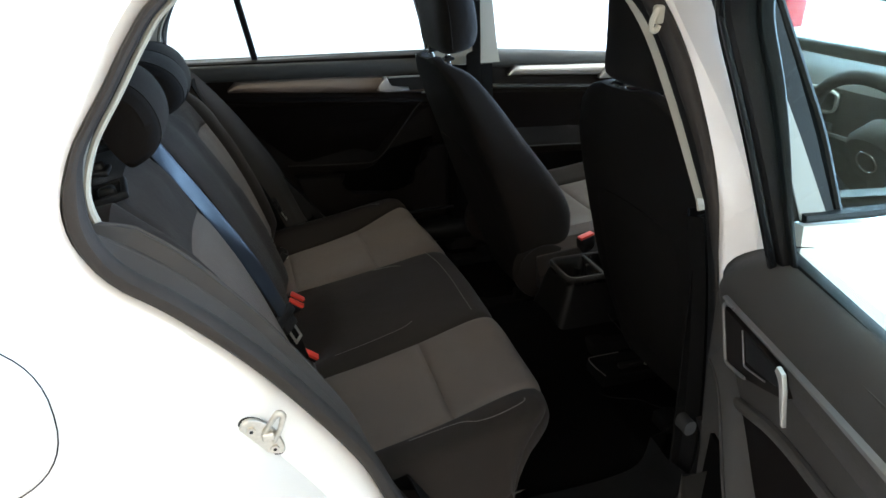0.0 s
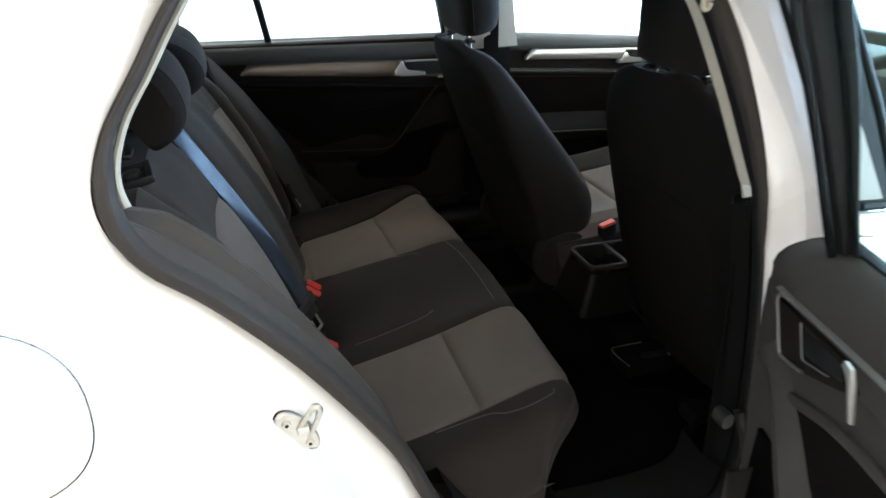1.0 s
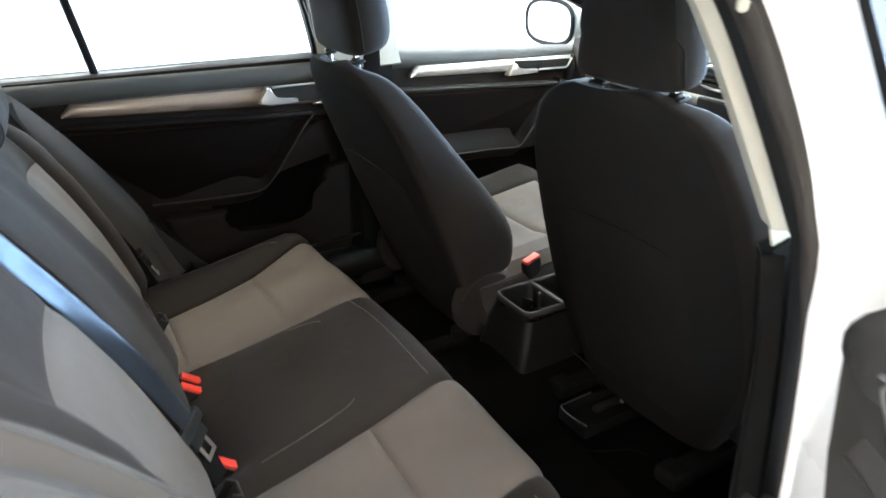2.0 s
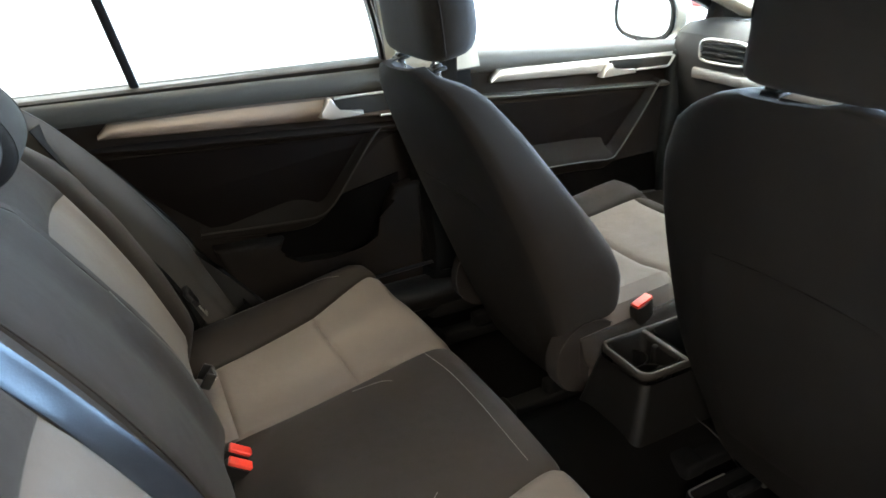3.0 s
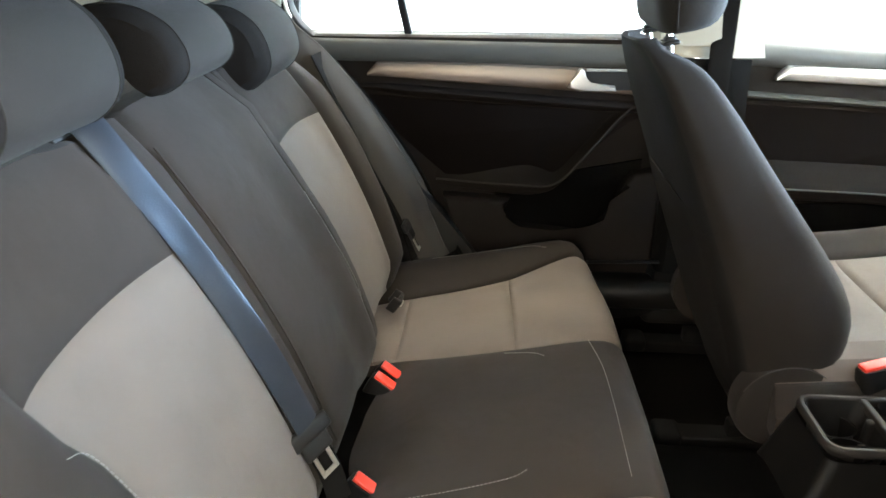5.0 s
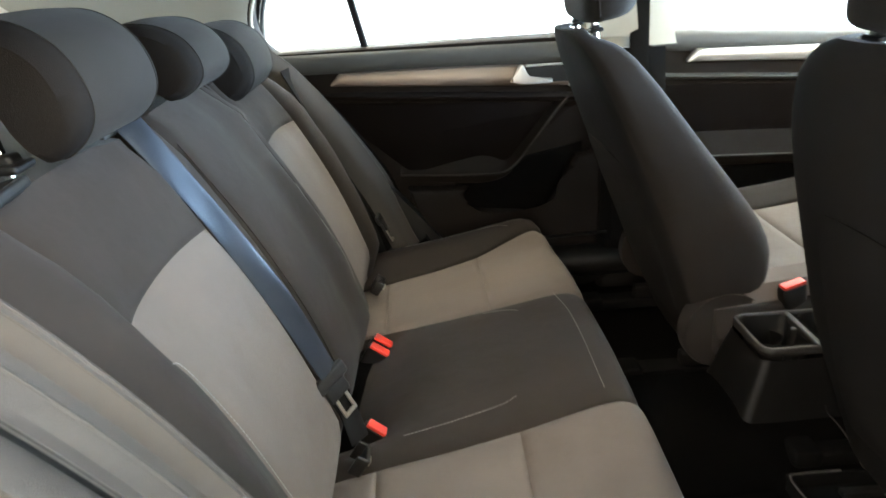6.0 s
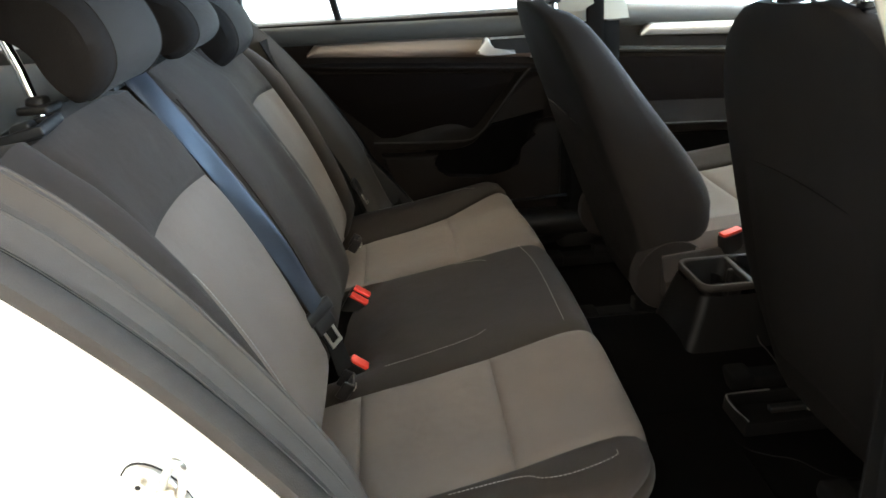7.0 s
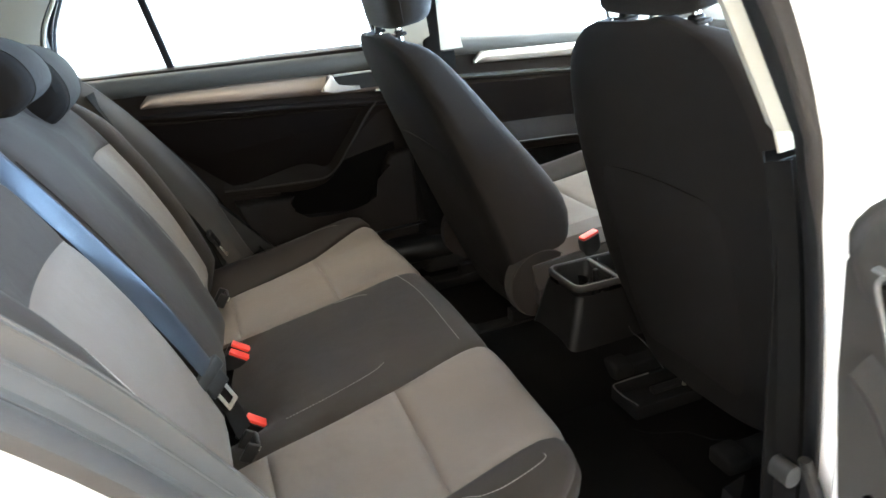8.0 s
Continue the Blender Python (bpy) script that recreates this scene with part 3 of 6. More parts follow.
# ---- head restraints ----
def head_restraint(name, label, group, at, lean, width, height, thick, posts=0.075, post_len=0.10, low=0.0, ahead=0.0, taper=0.06):
    """A padded rest; its foot is the middle of its posts' sockets, low the height of the pad's lower edge over it."""
    h = thing(name, label, "headrest", at, group)
    rings = []
    n = 28
    for i in range(17):
        f = i / 16
        q = abs(2 * f - 1)
        w = width * (1 - taper * f) * (1 - 0.16 * q ** 6)
        d = thick * (0.80 + 0.22 * math.sin(math.pi * min(f + 0.12, 1))) * (1 - 0.50 * q ** 5)
        z = low + height * (0.5 - 0.5 * math.cos(math.pi * f) * (1 - 0.12 * (1 - q)))
        fwd = ahead + 0.014 * math.sin(math.pi * f)
        ring = []
        for a, b in round_profile(d, w, n, 3.2):
            ring.append(Vector((a + fwd - 0.016 * (2 * b / width) ** 2, b, z + 0.010 * (2 * b / width) ** 2 * (1 - 2 * f))))
        rings.append(ring)
    part("pad", lofted(rings), cloth_rest, h)
    # the seam round the side of the pad
    for s in (-1, 1):
        side_line = [max(r, key=lambda p: s * p.y - 0.5 * p.x) for r in rings[2:15]]
        part("piping", tube(curve([p + Vector((0, s * 0.0005, 0)) for p in side_line], 3), 0.0018, 6), cloth_rest, h)
    for s in (-1, 1):
        part("post", tube([Vector((0, s * posts, -0.02)), Vector((0, s * posts, post_len * 0.5)), Vector((0.2 * ahead, s * posts, post_len + 0.02))], 0.006, 10), chrome, h, "chrome headrest post")
        part("socket", merge(blocky(0.026, 0.034, 0.007, 0.003, (0, s * posts, 0.001)), blocky(0.017, 0.019, 0.013, 0.004, (0, s * posts, 0.004))), plastic, h)
    h.rotation_euler = (0, radians(lean), 0)
    return h


# side outline of the rear rests, as (x, z): a hook that reaches over the backrest's top
HOOK = [(-0.178, 0.987), (-0.158, 0.994), (-0.140, 1.012), (-0.132, 1.034), (-0.136, 1.064), (-0.154, 1.096), (-0.190, 1.119), (-0.235, 1.122), (-0.264, 1.108), (-0.274, 1.082), (-0.258, 1.068), (-0.234, 1.062), (-0.210, 1.042), (-0.196, 1.010)]


def rear_restraint(label, y, width, dx, dz, tall=1.0, rise=0.075, deep=1.0):
    """A hooked rear headrest; its Empty stands between the posts' sockets."""
    h = thing("head_restraint", label, "headrest", (-0.236, y, 0.978), "rear headrests")
    line = curve([(-0.181 + (x + 0.181) * deep + dx + 0.236, 0, 0.987 + (z - 0.987) * tall + dz - 0.978) for x, z in HOOK], 4, True)
    mid = sum(line, Vector()) / len(line)
    rings = []
    for i in range(25):
        f = 2 * i / 24 - 1
        k = (1 - abs(f) ** 9) ** 0.5 * 0.16 + 0.84 if abs(f) < 1 else 0.80
        bow = -0.010 * f * f
        rings.append([mid + (p - mid) * k + Vector((bow, f * width / 2, -0.006 * f * f)) for p in line])
    part("pad", lofted(rings[3:22]), cloth_rest, h)
    # the pad's ends are split off to take the shade-darkened cloth
    for ends in (rings[:4], rings[21:]):
        part("side_panel", lofted(ends), cloth_shade, h, "headrest side, cloth darkened for shade")
    for i in (3, 21):
        part("piping", tube([p + (p - mid).normalized() * 0.0006 for p in rings[i]], 0.0009, 6, (0, 1, 0), True), cloth_rest, h)
    for sg in (-1, 1):
        py = sg * width * 0.385
        part("post", tube([Vector((0.0, py, -0.02)), Vector((-0.009, py, rise * 0.5)), Vector((-0.020, py, rise))], 0.006, 10), chrome, h, "chrome headrest post")
        part("socket", merge(blocky(0.036, 0.042, 0.010, 0.004, (0, py, 0.001)), blocky(0.022, 0.024, 0.018, 0.006, (0, py, 0.006))), plastic, h)
    return h


rear_restraint("charcoal cloth rear headrest pulled up on chrome posts", -0.276, 0.235, 0.0, 0.0, rise=0.09)
rear_restraint("charcoal cloth middle rear headrest pushed down", 0.005, 0.195, 0.022, 0.004, 0.76, rise=0.06)
rear_restraint("charcoal cloth rear headrest pushed down", 0.358, 0.240, 0.012, -0.060, 1.0, rise=0.03)


# ---- belts and buckles ----
def belt_strap(path, width, side, thick=0.0016):
    """Flat webbing that bows and turns a little along its way."""
    across = [-1, -0.9, -0.6, -0.3, 0, 0.3, 0.6, 0.9, 1]

    def section(p):
        bow, turn = 0.0016 * math.sin(p.z * 34 + 0.6), 0.0019 * math.sin(p.z * 21 + 2.2)
        lift = [bow * (1 - a * a) + turn * a for a in across]
        return [(width / 2 * a, b + thick * (0.5 if abs(a) == 1 else 0.9)) for a, b in zip(across, lift)] + [(width / 2 * a, b - thick / 2) for a, b in zip(across[::-1], lift[::-1])]

    return sweep(path, section, side)


belt = thing("seat_belt", "black webbing centre seat belt drawn down the backrest", "seat belt", group="rear seat belts")
TWIST = (BACK_OUT * 0.80 + Vector((0, -0.60, 0))).normalized()
path = curve([(-0.222, -0.184, 0.982), (-0.200, -0.184, 0.990), (-0.178, -0.182, 0.966), (-0.099, -0.172, 0.828), (-0.031, -0.176, 0.700), (0.018, -0.181, 0.588)], 12)
part("strap", belt_strap(path, 0.036, TWIST), webbing, belt, "black webbing with the sky's blue sheen tinted in")
part("seam_ridge", tube(curve([backrest(-0.102, t) + BACK_OUT * 0.0055 for t in (0.10, 0.35, 0.55, 0.72, 0.92)], 8), 0.0016, 8), cloth_dark, back_near, "raised seam beside the belt")
part("belt_guide", blocky(0.03, 0.064, 0.006, 0.002, (0, 0, 0), m=Matrix.Translation(backrest(-0.183, 1.04) + BACK_UP * 0.002) @ pose(0, 0, 0, 0, -18, 0)), plastic, belt)


def tongue(owner, at, up, out, flip=1):
    """A belt's latch plate with its plastic grip."""
    side_v = up.cross(out).normalized()
    m = Matrix((side_v, up, out)).transposed().to_4x4()
    m.translation = at
    grip = merge(blocky(0.068, 0.024, 0.012, 0.005, (0, 0.010, 0)), blocky(0.044, 0.030, 0.010, 0.004, (0, -0.010, 0)))
    grip.transform(m)
    part("tongue_grip", grip, plastic, owner)
    plate = merge(blocky(0.006, 0.034, 0.003, 0.001, (-0.011, -0.040, 0)), blocky(0.006, 0.034, 0.003, 0.001, (0.011, -0.040, 0)), blocky(0.028, 0.007, 0.003, 0.001, (0, -0.055, 0)))
    plate.transform(m)
    part("latch_plate", plate, zinc, owner, "bare steel latch plate")


tongue(belt, Vector((0.022, -0.182, 0.570)), BACK_UP, TWIST)
lower = curve([Vector((0.018, -0.180, 0.566)), backrest(-0.168, 0.12) + BACK_OUT * 0.014, Vector((0.050, -0.170, 0.452))], 5)
part("lap_strap", belt_strap(lower, 0.036, TWIST), webbing_shaded, belt)


def buckle(label, at, yaw, tilt, twin):
    """A black belt buckle standing out of the seat, with one or two red release buttons."""
    b = thing("belt_buckle", label, "belt buckle", at, "belt buckles")
    b.rotation_euler = (0, radians(tilt), radians(yaw))
    for dy in ((-0.017, 0.017) if twin else (0,)):
        part("housing", lofted([[Vector((x * k, dx + dy, z)) for x, dx in round_profile(0.052, 0.027, 14, 4)] for z, k in ((-0.06, 0.8), (0.0, 1.0), (0.018, 1.0), (0.022, 0.92))]), plastic, b)
        part("release_button", blocky(0.046, 0.019, 0.009, 0.002, (0.002, dy, 0.0235)), red_plastic, b, "red release button")
    return b


buckle("black twin belt buckle with two red buttons", (0.057, 0.165, 0.405), -12, 32, True)
buckle("black belt buckle with a red button", (0.062, -0.105, 0.404), -14, 32, False)
buckle("black front seat belt buckle with a red button", (0.874, 0.090, 0.514), 10, -12, False)

# ---- front seats ----
def front_seat(at, group, slope, broad=0.0, tip=0.0):
    """A front seat; the origin lies on the floor under the pivot of the backrest."""
    s = thing("front_seat", "charcoal cloth front seat with light grey cushion insert", "car seat", at, group)
    lean = radians(22)
    zs = [0.105, 0.15, 0.20, 0.25, 0.29, 0.33, 0.38, 0.44, 0.50, 0.575, 0.65, 0.690, 0.725, 0.752, 0.770, 0.780]
    deep = [0.10, 0.125, 0.145, 0.158, 0.175, 0.196, 0.207, 0.192, 0.170, 0.141, 0.115, 0.102, 0.090, 0.075, 0.055, 0.030]
    wide = [0.34, 0.385, 0.42, 0.445, 0.46, 0.468, 0.472, 0.472, 0.466, 0.452, 0.424, 0.392, 0.345, 0.275, 0.20, 0.12]

    def at_height(z):
        """The rear edge, depth and width of the backrest at a height."""
        return -0.220 + (0.740 - z) * slope, float(np.interp(z, zs, deep)), float(np.interp(z, zs, wide))

    def soft(z, k):
        return sum(at_height(min(max(z + dz, zs[0]), zs[-1]))[k] for dz in (-0.03, -0.015, 0, 0.015, 0.03)) / 5 if zs[0] + 0.03 < z < 0.72 else at_height(z)[k]

    heights = [0.105, 0.112, 0.125, 0.15, 0.185, 0.22] + [0.25 + 0.03 * i for i in range(16)] + [0.722, 0.738, 0.750, 0.760, 0.768, 0.774, 0.778]
    rings = []
    for z in heights:
        r, d, w = at_height(z)[0], soft(min(z + 0.015, zs[-1]), 1), soft(z, 2)
        ring = []
        for a, b in round_profile(d, w, 34, 5.6):
            # the rear is fuller in the middle, the wings at the front stand forward
            back = -0.012 * (1 - (2 * b / w) ** 2) if a < 0 else -0.035 * (1 - min(abs(2 * b / w) * 1.3, 1) ** 4)
            x = r + d / 2 + a + back
            ring.append(Vector((x, b, z + (x - r) * 0.12)))
        rings.append(ring)
    for ring in rings:
        for p in ring:
            # a broader backrest keeps its narrow foot
            p.y *= 1 + broad * smoothstep(0.14, 0.34, p.z)
            # the shoulder beside the door stands higher
            p.z += tip * smoothstep(0.60, 0.76, p.z) * (0.6 - 0.4 * max(min(p.y / 0.16, 1), -1))
    back = part("backrest", lofted(rings), cloth_back, s)
    back.data.materials.append(cloth_side)
    for face in back.data.polygons:
        # the sides and the front are of the charcoal seat cloth, the rear of a plain black one
        if math.cos(2 * math.pi * (face.index % 34 - 0.5) / 34) > -0.62:
            face.material_index = 1

    def rear(u, v):
        z = 0.155 + 0.370 * u + 0.02 * math.sin(math.pi * v)
        r, d, w = at_height(z)
        y = (v - 0.5) * (w - 0.085)
        return Vector((r - 0.012 * (1 - (2 * y / w) ** 2) - 0.004 + 0.018 * abs(2 * v - 1) ** 6, y, z))

    part("rear_panel", padded(rear, 16, 16, 0.0015, 0.02, 0.0015, 8), cloth_back, s, "black lower rear panel")
    # cushion
    top_line = line_at([(0.02, 0.288), (0.12, 0.298), (0.30, 0.316), (0.46, 0.338), (0.50, 0.331), (0.525, 0.300), (0.520, 0.240)])

    def pad(y, t):
        x, z = top_line(t)
        a = abs(y)
        z += (0.034 if y > 0 else 0.016) * math.exp(-((a - 0.20) / 0.05) ** 2) - 0.08 * smoothstep(0.205, 0.265, a)
        return x - 0.05 * smoothstep(0.12, 0.26, a) * smoothstep(0.5, 0.9, t), y, z

    for y0, y1, t0, t1, mat, name in ((-0.265, -0.235, 0, 1, cloth_dark, "bolster"), (0.135, 0.265, 0, 1, cloth_dark, "bolster"), (-0.235, 0.135, 0, 0.42, cloth_light, "insert"), (-0.235, 0.135, 0.42, 0.76, cloth_light, "insert"), (-0.235, 0.135, 0.76, 1, cloth_dark, "front_panel")):
        part(name, padded(lambda u, v: pad(y0 + (y1 - y0) * v, t0 + (t1 - t0) * u), 14, 12, 0.006, 0.05, 0.004, 8), mat, s, "light grey cloth insert" if name == "insert" else "")
    part("seat_base", blocky(0.47, 0.46, 0.13, 0.03, (0.27, 0, 0.190)), plastic_matt, s)
    for sg in (-1, 1):
        # round pivot covers and side shields
        cover = lofted([[Vector((0.050 + a * k, sg * y, 0.205 + b * k)) for a, b in round_profile(0.170, 0.170, 32, 2.1)] for y, k in ((0.195, 1.0), (0.222, 1.0), (0.229, 0.95), (0.231, 0.86))])
        part("pivot_cover", cover, cloth_side, s)
        # lighter grey tube over the upper arc of the cover only
        part("cover_edge", tube([Vector((0.050 + 0.082 * math.cos(t), sg * 0.229, 0.205 + 0.082 * math.sin(t))) for t in [0.15 + 2.6 * i / 20 for i in range(21)]], 0.0011, 6), plastic_low, s, "lighter grey edge line")
        rail = merge(blocky(0.62, 0.045, 0.028, 0.006, (0.20, sg * 0.160, 0.080)), blocky(0.50, 0.028, 0.035, 0.005, (0.24, sg * 0.160, 0.105)), blocky(0.06, 0.03, 0.08, 0.01, (0.10, sg * 0.16, 0.13)))
        part("seat_rail", rail, plastic_matt, s)
        part("rail_cap", blocky(0.050, 0.055, 0.034, 0.010, (-0.118, sg * 0.160, 0.084)), plastic_matt, s)
        part("rail_bolt", lofted([[Vector((0.075 + a, sg * 0.160 + b, z)) for a, b in round_profile(0.020, 0.020, 6, 2)] for z in (0.120, 0.134)]), zinc, s, "bright steel rail bolt")
    return s


FLOOR, SEAT_Z = 0.300, 0.235
far_seat = front_seat((0.705, 0.325, SEAT_Z), "front seats", 0.397)
near_seat = front_seat((0.915, -0.298, SEAT_Z + 0.014), "front seats", 0.27, 0.12, 0.017)
far_seat["label"] = "charcoal cloth front passenger seat with light grey cushion insert"
near_seat["label"] = "charcoal cloth front seat standing beside the open rear door"
for hx, hy, hz, ahead, width, thick in ((0.520, 0.345, 1.010, 0.031, 0.250, 0.116), (0.722, -0.328, 1.034, 0.008, 0.234, 0.105)):
    head_restraint("head_restraint", "charcoal cloth front headrest on chrome posts", "front headrests", (hx, hy, hz), -10, width, 0.195, thick, 0.078, 0.070, 0.011 if hy < 0 else 0.009, ahead, 0.30 if hy < 0 else 0.06)

# ---- centre console with cup holders ----
console = thing("centre_console", "black plastic centre console with twin open cup holders", "console", (0.008, -0.009, FLOOR))
zt = 0.500 - FLOOR


def quad_ring(x0, x1, w, z, r=0.018, n=4):
    """A rounded rectangle at height z."""
    out = []
    for cx, cy, a0 in ((x1 - r, w - r, 0), (x0 + r, w - r, 90), (x0 + r, -w + r, 180), (x1 - r, -w + r, 270)):
        for i in range(n + 1):
            a = radians(a0 + 90 * i / n)
            out.append(Vector((cx + r * math.cos(a), cy + r * math.sin(a), z)))
    return out


part("console_body", lofted([quad_ring(0.672, 1.55, 0.104, -0.02), quad_ring(0.688, 1.55, 0.093, 0.03), quad_ring(0.708, 1.55, 0.082, 0.09), quad_ring(0.724, 1.55, 0.073, 0.150), quad_ring(0.732, 1.55, 0.066, zt - 0.022)], False), plastic_console, console)


def tray(x0, x1, w, top, deep):
    """The inside of a holder: a rounded well."""
    return lofted([quad_ring(x0, x1, w, top, 0.016), quad_ring(x0 + 0.006, x1 - 0.006, w - 0.006, top - deep * 0.5, 0.016), quad_ring(x0 + 0.010, x1 - 0.010, w - 0.010, top - deep, 0.016)], cap=False)


me_tmp = tray(0.740, 0.832, 0.053, zt, 0.075)
part("cup_well", merge(me_tmp, lofted([quad_ring(0.748, 0.824, 0.045, zt - 0.0745), quad_ring(0.748, 0.824, 0.045, zt - 0.0755)])), plastic, console)
part("cup_well", merge(tray(0.848, 1.045, 0.053, zt, 0.070), lofted([quad_ring(0.856, 1.037, 0.045, zt - 0.0695), quad_ring(0.856, 1.037, 0.045, zt - 0.0705)])), plastic, console)


rim_line = quad_ring(0.734, 1.054, 0.062, zt - 0.006, 0.022, 6)
part("cup_holder_rim", merge(sweep(rim_line, round_profile(0.011, 0.016, 10, 2.6), (0, 0, 1), True), blocky(0.013, 0.122, 0.014, 0.004, (0.836, 0, zt - 0.006))), plastic_low, console, "grey-black satin cup holder rim")
for cx, cy in ((0.780, 0.028), (0.780, -0.028)):
    part("cup_ring", lofted([[Vector((cx + a * k, cy + b * k, zt - d)) for a, b in round_profile(0.074, 0.058, 24, 2)] for d, k in ((0.030, 1.0), (0.030, 0.92), (0.068, 0.86))], False), plastic_matt, console)
for hx, hy in ((0.785, -0.047), (0.826, 0.012)):
    part("holder_finger", blocky(0.014, 0.013, 0.05, 0.005, (hx, hy, zt - 0.03)), plastic, console)

# ---- floor of the car ----
pan = thing("car_floor", "black carpeted car floor between the seats", "car floor", kind="structure")


def floor_z(x, y):
    z = FLOOR - 0.006
    z += 0.085 * math.exp(-((y + 0.01) / 0.135) ** 4) * (1 - smoothstep(1.5, 1.7, x))
    z += 0.035 * smoothstep(0.60, 0.66, abs(y))
    z += 0.004 * noise.noise(Vector((x * 6, y * 6, 0)))
    return z


rows_ = [[Vector((0.36 + 1.9 * i / 60, -0.70 + 1.40 * j / 60, floor_z(0.36 + 1.9 * i / 60, -0.70 + 1.40 * j / 60))) for j in range(61)] for i in range(61)]
part("carpet", solid(strips(rows_, False), 0.01), carpet, pan)
part("seat_box", blocky(0.80, 1.30, 0.20, 0.02, (-0.02, 0, 0.30)), carpet, pan)
part("boot_floor", blocky(0.75, 1.28, 0.04, 0.01, (-0.58, 0, 0.55)), carpet, pan)
mat_r = thing("floor_mat", "black carpet mat lying in the rear footwell", "floor mat", (0.57, -0.40, FLOOR + 0.002))
part("carpet_sheet", blocky(0.30, 0.40, 0.012, 0.004, (0, 0, 0.004)), carpet, mat_r)


# ---- doors ----
# cuts through the door mouldings: how far up the band, how far it stands out
PAD = ((0, 0.012), (0.03, 0.002), (0.10, -0.008), (0.30, -0.016), (0.55, -0.018), (0.78, -0.012), (0.92, 0.004), (0.98, 0.020), (1.0, 0.045))
# section of the near door's upper trim as (height, depth), from under the strip to the glass
NEAR_PAD = ((0.862, 0.688), (0.880, 0.682), (0.898, 0.679), (0.912, 0.680), (0.926, 0.684), (0.938, 0.690), (0.948, 0.698), (0.956, 0.708), (0.962, 0.719), (0.964, 0.731), (0.958, 0.738))
STRIP = ((0, 0.014), (0.05, -0.004), (0.14, -0.011), (0.40, -0.015), (0.70, -0.014), (0.90, -0.010), (0.97, -0.003), (1.0, 0.014))
LIP = ((0, 0.016), (0.15, -0.004), (0.35, -0.014), (0.60, -0.017), (0.80, -0.013), (0.94, -0.002), (1.0, 0.014))
FLAT = ((0, 0.004), (0.5, 0.0), (1.0, 0.004))
ARM_SOFT = ((0.078, -0.002), (0.062, 0.004), (0.046, 0.014), (0.031, 0.028), (0.017, 0.044), (0.007, 0.053), (0.000, 0.056), (-0.005, 0.053), (-0.008, 0.042), (-0.016, 0.036), (-0.030, 0.032), (-0.036, 0.022), (-0.040, 0.000))
ARM = ((0.072, 0.000), (0.068, 0.008), (0.052, 0.026), (0.032, 0.042), (0.014, 0.052), (0.004, 0.056), (-0.003, 0.055), (-0.006, 0.050), (-0.008, 0.040), (-0.016, 0.034), (-0.030, 0.030), (-0.036, 0.022), (-0.040, 0.000))


def band(x0, x1, lo, hi, depth, cut, n=30):
    """A moulded strip along a door between two heights, closed at its ends."""
    bm = bmesh.new()
    rows = []
    for i in range(n + 1):
        x = x0 + (x1 - x0) * i / n
        z0, z1, y = lo(x), hi(x), depth(x)
        rows.append([bm.verts.new((x, y + dy, z0 + (z1 - z0) * g)) for g, dy in cut])
    for a, b in zip(rows, rows[1:]):
        for j in range(len(cut) - 1):
            bm.faces.new((a[j], a[j + 1], b[j + 1], b[j]))
    bm.faces.new(rows[0])
    bm.faces.new(rows[-1][::-1])
    return bm


def moulded(path, cut, wide, out):
    """A cut of (up, out) carried along a path on the door, its width and depth changing on the way."""
    bm = bmesh.new()
    rows = []
    k = len(path)
    for i, p in enumerate(path):
        d = (path[min(i + 1, k - 1)] - path[max(i - 1, 0)]).normalized()
        up = Vector((d.z, 0, -d.x))
        if up.z < 0:
            up.negate()
        f = i / (k - 1)
        rows.append([bm.verts.new(p + up * (a * wide(f)) + Vector((0, -b * out(f), 0))) for a, b in cut])
    for a, b in zip(rows, rows[1:]):
        for j in range(len(cut) - 1):
            bm.faces.new((a[j], a[j + 1], b[j + 1], b[j]))
    bm.faces.new(rows[0])
    bm.faces.new(rows[-1][::-1])
    return bm


def near_upper_trim(n=34):
    """The open door's upper trim: one smooth field that rolls back at its front end and under the glass."""
    bm = bmesh.new()
    rows = []
    for z, y in NEAR_PAD:
        end = float(np.interp(z, (0.860, 0.885, 0.905, 0.925, 0.945, 0.958, 0.966), (0.668, 0.672, 0.670, 0.658, 0.638, 0.618, 0.604)))
        row = []
        for i in range(n + 1):
            f = i / n
            x = -0.205 + (end + 0.205) * (1 - (1 - f) ** 1.8)
            roll = smoothstep(end - 0.060, end, x) ** 1.6
            row.append(bm.verts.new((x, y + 0.024 * roll, z)))
        row.append(bm.verts.new((end - 0.004, y + 0.045, z)))
        rows.append(row)
    for a, b in zip(rows, rows[1:]):
        for j in range(n + 1):
            bm.faces.new((a[j], a[j + 1], b[j + 1], b[j]))
    return bm


